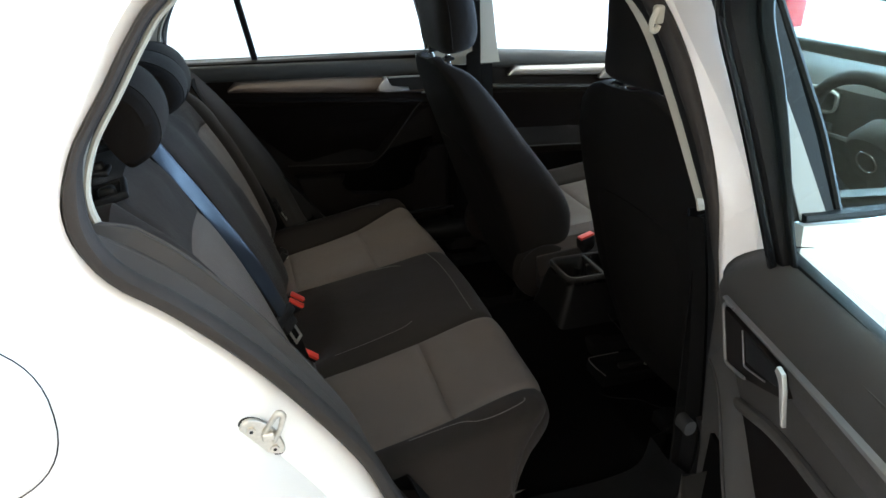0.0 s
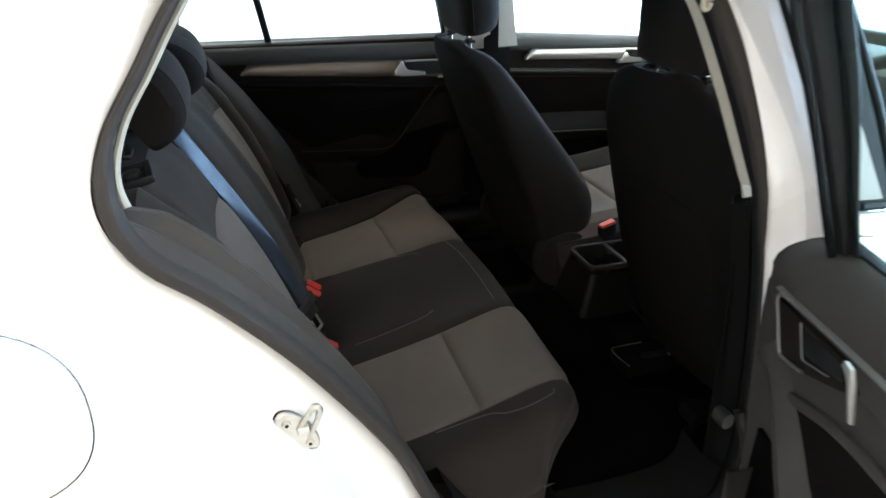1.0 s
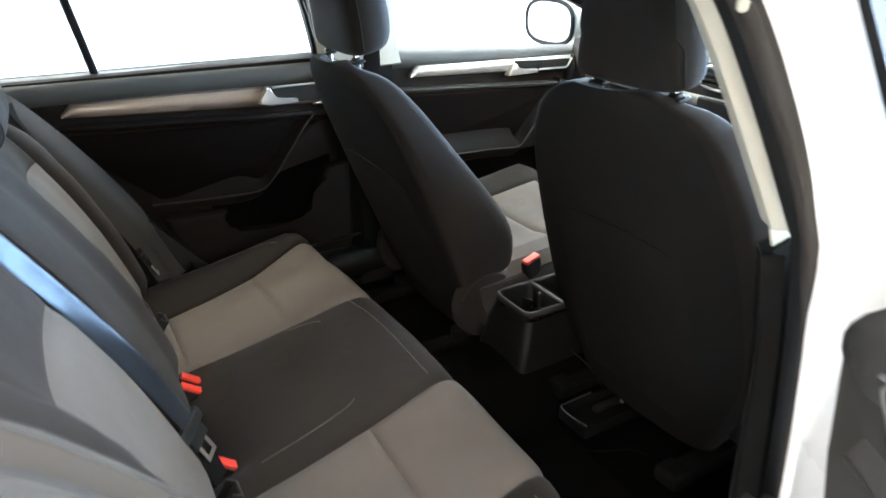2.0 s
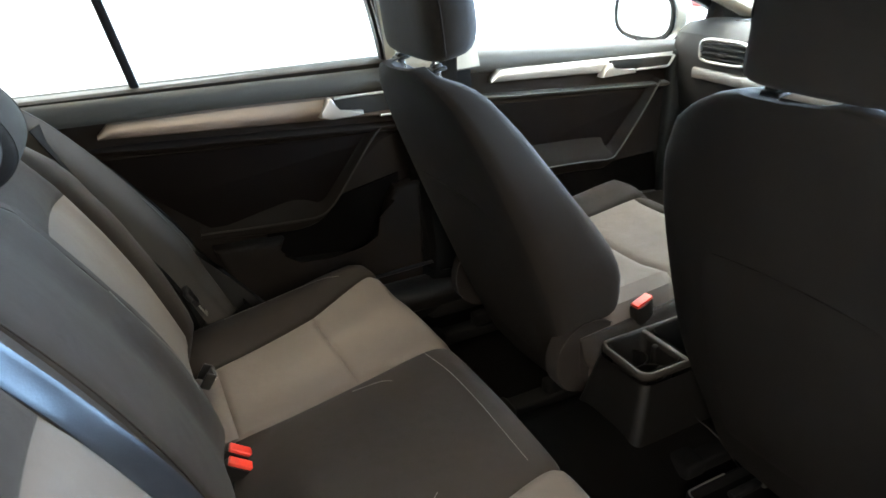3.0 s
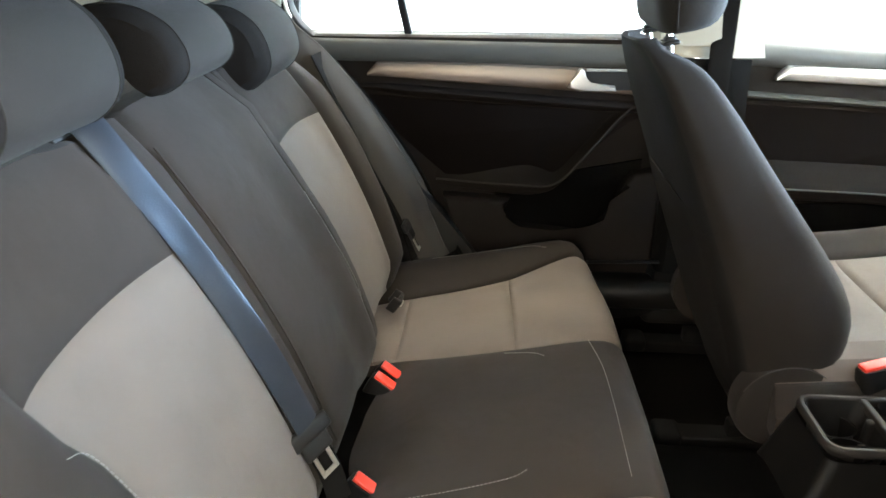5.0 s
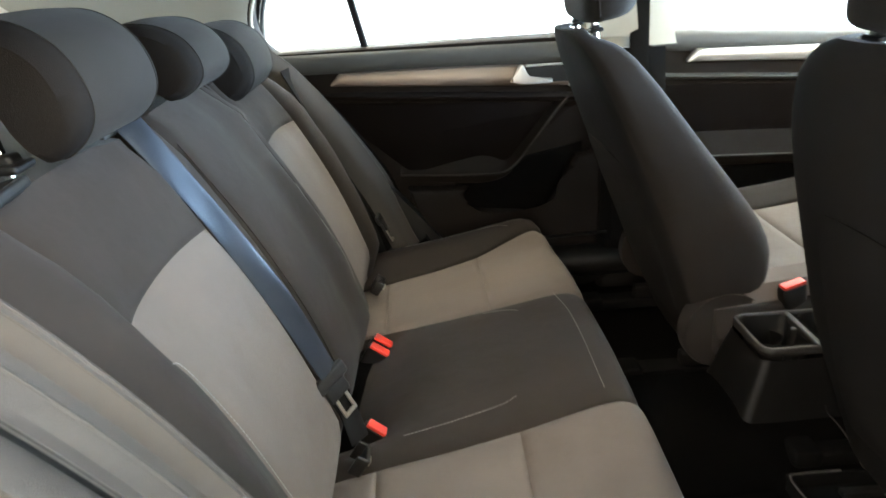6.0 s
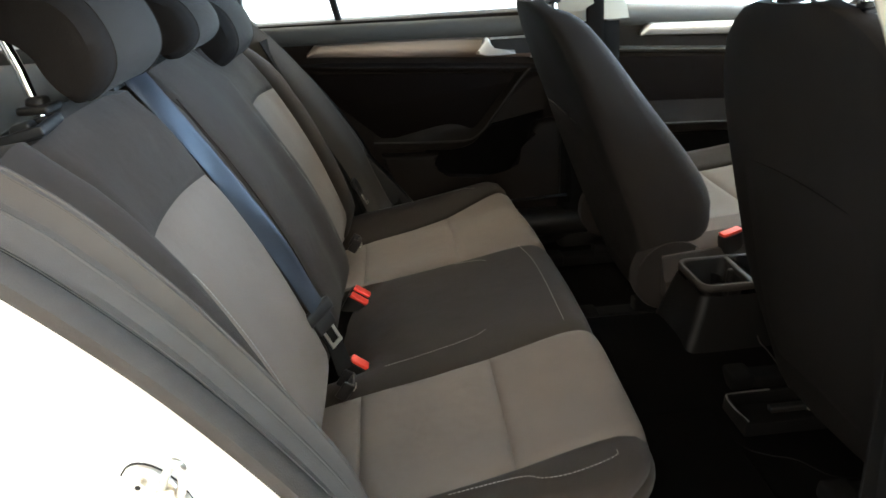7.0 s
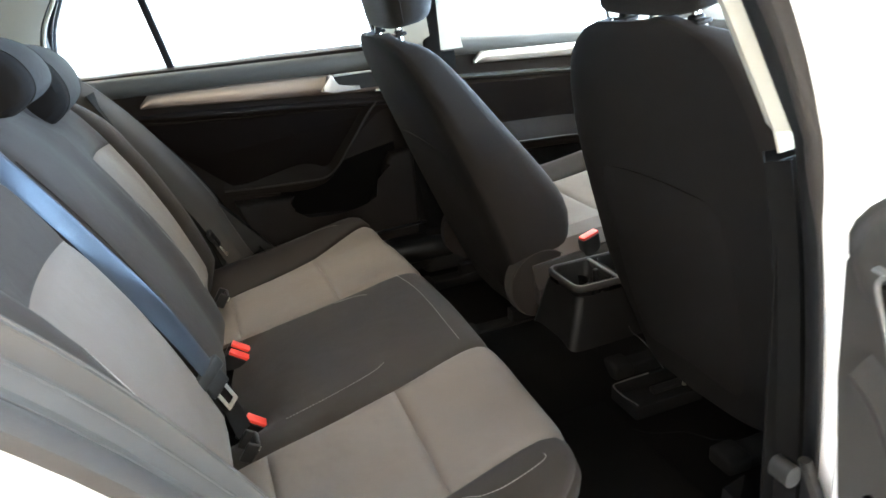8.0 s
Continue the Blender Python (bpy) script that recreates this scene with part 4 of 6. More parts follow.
def rear_door(side, label, group):
    """A rear door in its closed place; side 1 is the far one. Its Empty sits on the hinge line."""
    hx, hy = 0.690, 0.760
    d = thing("rear_door", label, "car door", (hx, side * hy, 0), group)

    def lay(bm):
        for v in bm.verts:
            v.co = Vector((v.co.x - hx, side * (v.co.y - hy), v.co.z))
        return bm

    def add(name, bm, mat, label="", parent=d):
        return part(name, lay(bm), mat, parent, label)

    Y = 0.690
    shape = [(-0.195, 0.960), (-0.185, 0.905), (-0.115, 0.870), (-0.020, 0.760), (0.110, 0.600), (0.150, 0.500), (0.235, 0.400), (0.320, 0.365), (0.640, 0.365), (0.655, 0.500), (0.640, 0.800), (0.625, 0.960)]
    if side < 0:
        shape = shape[:7] + [(0.320, 0.365), (0.560, 0.365), (0.595, 0.500), (0.612, 0.650), (0.639, 0.775), (0.659, 0.880), (0.640, 0.918), (0.600, 0.940)]
    # the near trim has the missing light put into its colour
    trim = plastic_brown if side > 0 else plastic_near_lit
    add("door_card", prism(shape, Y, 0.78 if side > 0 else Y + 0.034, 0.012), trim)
    shape2 = [(-0.225, 0.925), (-0.210, 0.880), (-0.140, 0.860), (-0.045, 0.750), (0.090, 0.580), (0.135, 0.470), (0.215, 0.370), (0.310, 0.335), (0.660, 0.335), (0.680, 0.500), (0.670, 0.800), (0.650, 0.925)]
    if side < 0:
        shape2 = [(min(x, 0.574 + 0.17 * max(z - 0.47, 0)), z) for x, z in shape2]
    add("outer_skin", prism(shape2, 0.775, 0.815, 0.0), paint, "glossy white painted door skin")
    # soft upper edge under the glass
    if side > 0:
        add("upper_pad", band(-0.205, 0.640, lambda x: 0.900 - 0.012 * (x + 0.2), lambda x: 0.962 - 0.006 * x, lambda x: Y + 0.006, PAD), plastic_pale, "slate soft-touch upper edge")
    else:
        add("upper_pad", near_upper_trim(), plastic_near_lit, "smooth dark grey soft-touch upper trim")
    # pewter strip, pointed at the rear
    def strip_hi(x):
        f = (x + 0.038) / 0.60
        return (0.872 if side > 0 else 0.883) + 0.032 * smoothstep(-0.015, 0.028, f) - 0.012 * f + 0.006 * math.sin(math.pi * min(max(f, 0), 1))

    def strip_lo(x):
        if side < 0:
            return strip_hi(x) - 0.007 - 0.011 * (1 - smoothstep(0.12, 0.46, x))
        return 0.872 - 0.036 * max((x + 0.038) / 0.60, 0) ** 0.9

    add("decor_strip", band(-0.038, 0.625 if side > 0 else 0.600, strip_lo, strip_hi, lambda x: Y - 0.002 + 0.003 * (1 - smoothstep(-0.04, 0.12, x)), STRIP), satin if side > 0 else satin_dim, "satin pewter decor strip")
    if side > 0:
        # black band painting the shade between strip and ledge
        add("gap_shade_band", band(-0.090, 0.640, lambda x: strip_lo(x) - 0.016, lambda x: strip_lo(x) + 0.004, lambda x: Y + 0.004 + 0.014 * (1 - smoothstep(-0.04, 0.12, x)), FLAT), cloth_door)
        add("ledge", band(-0.100, 0.640, lambda x: 0.832 - 0.060 * max(x + 0.04, 0), lambda x: 0.860 - 0.062 * max(x + 0.04, 0), lambda x: Y - 0.004 + 0.018 * (1 - smoothstep(-0.10, 0.06, x)), LIP), plastic_brown)
    field = [(-0.075, 0.832), (0.62, 0.792), (0.560, 0.780), (0.500, 0.730), (0.440, 0.655), (0.385, 0.620), (0.140, 0.640), (0.050, 0.720)]
    if side < 0:
        field = [(-0.075, 0.812), (0.300, 0.812), (0.371, 0.808), (0.452, 0.800), (0.516, 0.782), (0.566, 0.762), (0.545, 0.735), (0.500, 0.700), (0.440, 0.640), (0.385, 0.600), (0.140, 0.610), (0.050, 0.700)]
        lip = curve([Vector((x, Y - 0.002, z)) for x, z in ((0.020, 0.820), (0.200, 0.820), (0.371, 0.815), (0.452, 0.807), (0.516, 0.789), (0.574, 0.771))], 6)
        add("field_edge", sweep(lip, round_profile(0.016, 0.012, 10, 2.2)), plastic_near_lit, "rounded edge over the pull recess")
    add("cloth_field", prism(field, Y - 0.002, Y + 0.02, 0.003), cloth_door, "black cloth field")
    # armrest that runs up into the pull handle
    if side > 0:
        bar = curve([(0.560, Y, 0.812), (0.531, Y, 0.784), (0.490, Y, 0.732), (0.450, Y, 0.682), (0.420, Y, 0.647), (0.385, Y, 0.626), (0.320, Y, 0.623), (0.220, Y, 0.623), (0.117, Y, 0.628)], 7)
    else:
        bar = curve([(0.612, Y, 0.796), (0.572, Y, 0.783), (0.530, Y, 0.750), (0.480, Y, 0.695), (0.430, Y, 0.645), (0.385, Y, 0.617), (0.320, Y, 0.608), (0.230, Y, 0.610), (0.135, Y, 0.620)], 7)

    def arm_wide(f):
        return 0.26 + 0.50 * smoothstep(0.50, 0.75, f) - 0.40 * smoothstep(0.72, 1.0, f) if side > 0 else 0.36 + 0.44 * smoothstep(0.35, 0.72, f) - 0.30 * smoothstep(0.72, 1.0, f)

    def arm_out(f):
        return 0.34 + 0.20 * smoothstep(0.0, 0.5, f) - 0.50 * smoothstep(0.60, 1.0, f) if side > 0 else 0.20 + 0.35 * smoothstep(0.0, 0.5, f) - 0.50 * smoothstep(0.62, 1.0, f)

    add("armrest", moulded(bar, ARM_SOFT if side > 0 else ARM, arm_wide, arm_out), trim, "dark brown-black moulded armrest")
    edge_line = [p + Vector((0, -0.057 * arm_out(i / (len(bar) - 1)), 0.001)) for i, p in enumerate(bar)]
    add("armrest_edge", tube(edge_line, 0.0026, 8), plastic_low)
    # lower bulge with the pocket sunk into it
    low = [(0.150, 0.560), (0.262, 0.552), (0.272, 0.515), (0.300, 0.497), (0.390, 0.488), (0.470, 0.482), (0.510, 0.492), (0.540, 0.525), (0.575, 0.590), (0.610, 0.640), (0.648, 0.650), (0.648, 0.380), (0.320, 0.372), (0.245, 0.405), (0.165, 0.490)]
    if side > 0:
        low = [(0.135, 0.598), (0.296, 0.590), (0.276, 0.565), (0.267, 0.545), (0.285, 0.531), (0.323, 0.524), (0.400, 0.517), (0.470, 0.510), (0.498, 0.517), (0.523, 0.549), (0.545, 0.590), (0.560, 0.640), (0.580, 0.664), (0.648, 0.670), (0.648, 0.380), (0.320, 0.372), (0.245, 0.405), (0.165, 0.490)]
    else:
        low = [(min(x, 0.568), z) for x, z in low]
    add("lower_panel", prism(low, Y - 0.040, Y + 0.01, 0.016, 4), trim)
    pocket = [(0.240, 0.480), (0.260, 0.590), (0.420, 0.600), (0.520, 0.700), (0.640, 0.700), (0.640, 0.470)]
    if side > 0:
        pocket = [(0.250, 0.500), (0.262, 0.602), (0.390, 0.618), (0.450, 0.660), (0.600, 0.690), (0.600, 0.490)]
    else:
        pocket = [(min(x, 0.580), z) for x, z in pocket]
    # flat near-black sheet: the pocket's inner shade is put into its colour
    add("door_pocket", prism(pocket, Y - 0.006, Y + 0.005, 0.0), carpet, "door pocket sheet, coloured black for the shade inside")
    # door release: dark cup, frame and lever
    if side > 0:
        cup = [(0.446, 0.862), (0.452, 0.893), (0.620, 0.889), (0.620, 0.850), (0.52, 0.852)]
        prof = [(0.412, 0.858), (0.420, 0.868), (0.434, 0.896), (0.442, 0.899), (0.447, 0.892), (0.456, 0.868), (0.515, 0.862), (0.517, 0.852), (0.440, 0.850)]
        rim = [(0.452, 0.895), (0.530, 0.895), (0.606, 0.892), (0.616, 0.872), (0.614, 0.844), (0.560, 0.842)]
        add("handle_cup", prism(cup, Y - 0.019, Y + 0.02, 0.002), rubber_black, "black release recess")
        add("release_lever", prism(prof, Y - 0.036, Y - 0.014, 0.004, 3), satin_pale, "satin silver release lever")
        add("release_frame", tube(curve([Vector((x, Y - 0.020, z)) for x, z in rim], 5), 0.0032, 8), satin_pale, "satin silver recess edge")
    else:
        cup = [(0.446, 0.896), (0.592, 0.889), (0.582, 0.862), (0.567, 0.831), (0.535, 0.833), (0.512, 0.839), (0.466, 0.856), (0.434, 0.868)]
        prof = [(0.440, 0.905), (0.442, 0.898), (0.432, 0.895), (0.4265, 0.889), (0.4105, 0.853), (0.4065, 0.853), (0.420, 0.890), (0.428, 0.903)]
        rim = [(0.562, 0.902), (0.582, 0.900), (0.589, 0.893), (0.587, 0.884), (0.574, 0.861), (0.561, 0.837), (0.553, 0.832), (0.529, 0.836), (0.508, 0.841)]
        nook = [(0.533, 0.891), (0.527, 0.880), (0.515, 0.858), (0.508, 0.856), (0.488, 0.861), (0.466, 0.867)]
        inside = [(0.446, 0.893), (0.526, 0.889), (0.512, 0.862), (0.488, 0.866), (0.444, 0.876)]
        add("handle_cup", prism(cup, Y - 0.017, Y + 0.02, 0.002), plastic_brown, "dark release recess")
        # raised black plate that paints the hollow's shade
        add("hollow_shade", prism(inside, Y - 0.019, Y - 0.010, 0.001), rubber_black, "black plate for the shaded hollow behind the lever")
        add("release_lever", prism(prof, Y - 0.0265, Y - 0.0215, 0.0012, 2), satin_pale, "thin satin silver release lever")
        add("release_frame", tube(curve([Vector((x, Y - 0.018, z)) for x, z in rim], 5), 0.0022, 8), satin_dim, "satin silver recess edge")
        add("recess_lip", tube(curve([Vector((x, Y - 0.019, z)) for x, z in nook], 5), 0.0011, 8), satin_dim, "thin worn edge inside the recess")
    # glass, frame and divider
    sill = 0.055 if side > 0 else 0.047
    heights = (0.950, 0.948, 0.942) if side > 0 else (0.949, 0.954, 0.963)
    add("window_seal", sweep([Vector((x, Y + sill, z)) for x, z in zip((-0.200, 0.2, 0.640 if side > 0 else 0.585), heights)], round_profile(0.012, 0.020, 8, 3)), rubber_black)
    wf = [(-0.205, 0.960), (-0.200, 1.020), (-0.182, 1.085), (-0.145, 1.155), (-0.100, 1.220), (-0.050, 1.255), (0.100, 1.285), (0.300, 1.295), (0.430, 1.280), (0.490, 1.245), (0.530, 1.180), (0.570, 1.080), (0.605, 0.960)]

    if side < 0:
        wf = wf[:8] + [(0.425, 1.290), (0.515, 1.275), (0.555, 1.235), (0.563, 1.160), (0.567, 1.080), (0.570, 0.950)]

    def tilt(x, z, y):
        if side < 0:
            dz = max(z - 0.95, 0)
            return Vector((x, y - 0.36 * dz - 0.19 * dz * dz, z))
        return Vector((x, y - 0.26 * max(z - 0.96, 0), z))

    wf_line = curve([tilt(x, z, Y + (0.042 if side > 0 else 0.044)) for x, z in wf], 5)
    def full(p):
        """The near door's frame grows thicker from the sill upwards."""
        return 1.0 if side > 0 else 0.40 + 0.60 * smoothstep(0.95, 1.22, p.z)

    add("window_frame", sweep([p - Vector((0, 0.013 * (1 - full(p)), 0)) for p in wf_line], lambda p: round_profile(0.024, 0.034 * full(p), 10, 3.5)), rubber_black)
    if side < 0:
        add("frame_gasket", sweep([p + Vector((-0.014, 0.016 - 0.030 * (1 - full(p)), 0)) for p in wf_line[-24:]], lambda p: round_profile(0.014, 0.016 * full(p), 10, 2.6)), rubber_black)
    add("window_trim", sweep([p + Vector((0, -0.022, 0)) for p in wf_line], round_profile(0.012, 0.010, 8, 3)), gloss_black)
    inner = wf_line
    pane = bmesh.new()
    pane.faces.new([pane.verts.new(p) for p in inner])
    bmesh.ops.triangulate(pane, faces=pane.faces[:])
    g = add("pane", solid(pane, 0.003), pane_tint if side < 0 else pane_clear)
    g.visible_shadow = False
    add("window_divider", sweep([tilt(0.052, 0.962, Y + 0.040), tilt(0.020, 1.13, Y + 0.040), tilt(-0.006, 1.270, Y + 0.040)], round_profile(0.020, 0.024, 8, 3)), rubber_black)
    # seal round the card
    ring = curve([(x + (0.008 if x < 0.2 else 0.0), 0.735, z) for x, z in (shape2 if side > 0 else [(min(x, 0.585), z) for x, z in shape2])], 3, True)
    add("door_seal", sweep(ring, round_profile(0.016, 0.016, 8, 2), closed=True), rubber_black)
    return d


rear_door(1, "dark moulded rear door trim with pewter strip and release lever, shut", "rear doors")
near_rear = rear_door(-1, "white rear door standing wide open, dark inner trim", "rear doors")
near_rear.rotation_euler = (0, 0, radians(74))
near_rear.location = (0.634, -0.777, -0.010)


def front_door(side, label):
    hx, hy = 1.55, 0.76
    d = thing("front_door", label, "car door", (hx, side * hy, 0), "front doors")

    def add(name, bm, mat, label=""):
        for v in bm.verts:
            v.co = Vector((v.co.x - hx, side * (v.co.y - hy), v.co.z))
        return part(name, bm, mat, d, label)

    Y = 0.700
    add("door_card", prism([(0.76, 0.945), (0.76, 0.33), (1.50, 0.33), (1.62, 0.60), (1.60, 0.885)], Y, 0.78, 0.012), plastic_brown)
    if side > 0:
        skin = prism([(0.725, 0.915), (0.725, 0.33), (1.62, 0.30), (1.78, 0.60), (1.76, 0.845)], 0.79, 0.865, 0.0)
    else:
        skin = prism([(0.648, 0.962), (0.725, 0.33), (1.62, 0.30), (1.78, 0.60), (1.76, 0.890)], 0.785, 0.822, 0.004)
    add("outer_skin", skin, paint, "glossy white painted door skin")
    add("upper_pad", band(0.775, 1.61, lambda x: 0.897 - 0.055 * (x - 0.85), lambda x: 0.957 - 0.062 * (x - 0.85), lambda x: Y + 0.006, PAD), plastic_pale, "slate soft-touch upper edge")
    add("decor_strip", band(0.868, 1.495, lambda x: 0.874 - 0.045 * (x - 0.87) + 0.034 * smoothstep(1.455, 1.497, x), lambda x: 0.876 + 0.034 * smoothstep(0.864, 0.878, x) - 0.022 * (x - 0.87), lambda x: Y - 0.004, STRIP), satin_pale, "satin silver decor strip")
    add("strip_field", prism([(1.245, 0.893), (1.462, 0.883), (1.448, 0.856), (1.250, 0.862)], Y - 0.022, Y + 0.01, 0.002), plastic_low, "grey-black textured recess panel")
    add("handle_cup", prism([(1.238, 0.894), (1.246, 0.862), (1.335, 0.858), (1.350, 0.888)], Y - 0.024, Y + 0.01, 0.002), rubber_black)
    add("release_lever", prism([(1.205, 0.852), (1.225, 0.884), (1.236, 0.886), (1.246, 0.868), (1.318, 0.864), (1.322, 0.852)], Y - 0.036, Y - 0.010, 0.004), satin_pale, "satin silver release lever")
    recess = curve([Vector((x, Y - 0.022, z)) for x, z in ((1.330, 0.859), (1.400, 0.857), (1.440, 0.856), (1.452, 0.862), (1.468, 0.884))], 5)
    add("recess_rim", tube(recess, 0.0035, 8), satin_pale, "satin silver recess rim")
    # shade under the front strip, laid on as a black band
    add("gap_shade_band", band(0.775, 1.47, lambda x: 0.852 - 0.045 * (x - 0.87), lambda x: 0.878 - 0.045 * (x - 0.87), lambda x: Y + 0.004, FLAT), cloth_door)
    add("ledge", band(0.775, 1.47, lambda x: 0.828 - 0.060 * (x - 0.87), lambda x: 0.848 - 0.060 * (x - 0.87), lambda x: Y - 0.002, LIP), plastic_pale)
    add("cloth_field", prism([(0.78, 0.822), (1.46, 0.790), (1.385, 0.760), (1.29, 0.650), (1.24, 0.615), (0.78, 0.630)], Y - 0.002, Y + 0.02, 0.003), cloth_door, "black cloth field")
    bar = curve([(1.430, Y, 0.818), (1.404, Y, 0.787), (1.355, Y, 0.730), (1.303, Y, 0.671), (1.275, Y, 0.637), (1.246, Y, 0.618), (1.150, Y, 0.625), (0.98, Y, 0.631), (0.80, Y, 0.636)], 7)
    add("armrest", moulded(bar, ARM_SOFT, lambda f: 0.24 + 0.66 * smoothstep(0.48, 0.66, f), lambda f: 0.34 + 0.36 * smoothstep(0.0, 0.4, f)), plastic_brown, "slate-black moulded armrest")
    add("armrest_edge", tube([p + Vector((0, -0.057 * (0.34 + 0.36 * smoothstep(0.0, 0.4, i / (len(bar) - 1))), 0.001)) for i, p in enumerate(bar)], 0.0024, 8), plastic_pale)
    add("lower_panel", prism([(0.78, 0.50), (1.10, 0.505), (1.48, 0.470), (1.56, 0.60), (1.50, 0.34), (0.78, 0.34)], Y - 0.045, Y + 0.01, 0.014, 3), plastic_low)
    # same flat black sheet in place of a shaded pocket opening
    add("door_pocket", prism([(0.95, 0.585), (1.30, 0.595), (1.44, 0.60), (1.47, 0.475), (1.10, 0.508), (0.95, 0.50)], Y - 0.004, Y + 0.004, 0), carpet, "door pocket sheet, coloured black for the shade inside")

    def tilt(x, z, y):
        if side < 0:
            return Vector((x, y + 0.056 - 0.30 * max(z - 0.95, 0), z))
        return Vector((x, y - 0.26 * max(z - 0.95, 0), z))

    if side < 0:
        # black frame covers on the pillar, with a pale strip between them
        edges = ((0.966, 0.634, 0.649, 0.692, 0.706), (1.067, 0.592, 0.620, 0.650, 0.676), (1.150, 0.561, 0.590, 0.612, 0.646), (1.236, 0.528, 0.558, 0.572, 0.612), (1.275, 0.512, 0.544, 0.556, 0.600))
        for k, (piece, stuff, note) in enumerate((("rear_frame_cover", rubber_black, "black frame cover"), ("pale_strip", strip_grey, "pale grey strip between the covers"), ("front_frame_cover", rubber_black, "black frame cover"))):
            sheet = [[tilt(e[1 + k] + (e[2 + k] - e[1 + k]) * j / 4, e[0], 0.762 + (0.002 if k == 1 else 0.0)) for j in range(5)] for e in edges]
            add(piece, solid(strips(sheet, False), 0.010), stuff, note)
    wf = [(0.800, 0.955), (0.770, 1.08), (0.735, 1.20), (0.715, 1.27), (0.80, 1.290), (0.95, 1.275), (1.15, 1.205), (1.42, 1.100), (1.67, 1.00), (1.86, 0.91)]
    if side < 0:
        wf = wf[:6] + [(1.15, 1.205), (1.35, 1.100), (1.50, 1.00), (1.62, 0.90)]
        wf = [(0.716, 0.968), (0.690, 1.067), (0.657, 1.150), (0.622, 1.236), (0.625, 1.272), (0.70, 1.290)] + wf[5:]
    wf_line = curve([tilt(x, z, Y + 0.052) for x, z in wf], 5)
    add("window_frame", sweep(wf_line, round_profile(0.045, 0.040, 10, 3.5) if side > 0 else round_profile(0.012, 0.020, 8, 3)), rubber_black)
    if side < 0:
        add("outer_window_seal", sweep([Vector((0.650, 0.812, 0.970)), Vector((1.15, 0.815, 0.950)), Vector((1.60, 0.815, 0.905))], round_profile(0.012, 0.022, 8, 3)), rubber_black)
    add("window_seal", sweep([Vector((0.78, Y + 0.052, 0.945)), Vector((1.15, Y + 0.054, 0.929)), Vector((1.60, Y + 0.060, 0.889))], round_profile(0.012, 0.020, 8, 3)), rubber_black)
    pane = bmesh.new()
    pane.faces.new([pane.verts.new(p) for p in wf_line])
    bmesh.ops.triangulate(pane, faces=pane.faces[:])
    g = add("pane", solid(pane, 0.003), pane_clear)
    g.visible_shadow = False
    return d


front_door(1, "dark moulded front door trim with bright pewter strip, shut")
front_door(-1, "white front door, shut, with dark inner trim")

# exterior mirror on the far door
mirror = thing("door_mirror", "white exterior door mirror with black glass surround", "door mirror", (1.605, 0.935, 0.968))
shell = []
for i in range(9):
    f = i / 8
    k = math.sin(math.pi * (0.36 + 0.56 * f)) ** 0.6
    shell.append([Vector((0.10 * f - 0.02, a * k, b * k)) for a, b in round_profile(0.285, 0.170, 22, 2.8)])
part("mirror_shell", lofted(shell), paint, mirror, "white painted mirror shell")
part("mirror_frame", sweep([Vector((-0.034, a, b)) for a, b in round_profile(0.262, 0.152, 28, 2.8)], round_profile(0.018, 0.014, 8, 2), (1, 0, 0), True), rubber_black, mirror)
part("mirror_glass", lofted([[Vector((x, a, b)) for a, b in round_profile(0.25, 0.14, 24, 2.8)] for x in (-0.036, -0.030)]), chrome, mirror, "silvered mirror glass")
part("mirror_arm", sweep(curve([(0.02, -0.10, -0.055), (0.03, -0.15, -0.075), (0.05, -0.20, -0.085)], 5), round_profile(0.05, 0.035, 10, 2.5)), rubber_black, mirror)


# ---- trim round the openings, pillars, roof ----
def stretch(offset, y, i0, i1, n=5):
    """A stretch of the opening's line between two of its corners."""
    line = opening(offset, y, n)
    return line[i0 * n : i1 * n + 1]


def lean_in(line, base=0.95, k=0.40):
    for p in line:
        p.y += k * max(p.z - base, 0)
    return line


def mirrored(bm, side):
    """Turns a piece of the near side (side -1) into the far one."""
    if side > 0:
        for v in bm.verts:
            v.co.y = -v.co.y
    return bm


def slim_rear(p):
    """1 on the rear pillar and along the roof, where the seal is slim."""
    return smoothstep(1.03, 1.09, p.z) * (1 - smoothstep(0.30, 0.45, p.x))


def slim_front(p):
    return smoothstep(0.45, 0.53, p.x) * smoothstep(0.36, 0.50, p.z)


def bulb_section(p):
    return round_profile(0.022 - 0.009 * slim_rear(p) - 0.014 * slim_front(p), 0.036 - 0.014 * slim_front(p) * (1 - 0.6 * smoothstep(0.95, 1.10, p.z)), 12, 2.4)


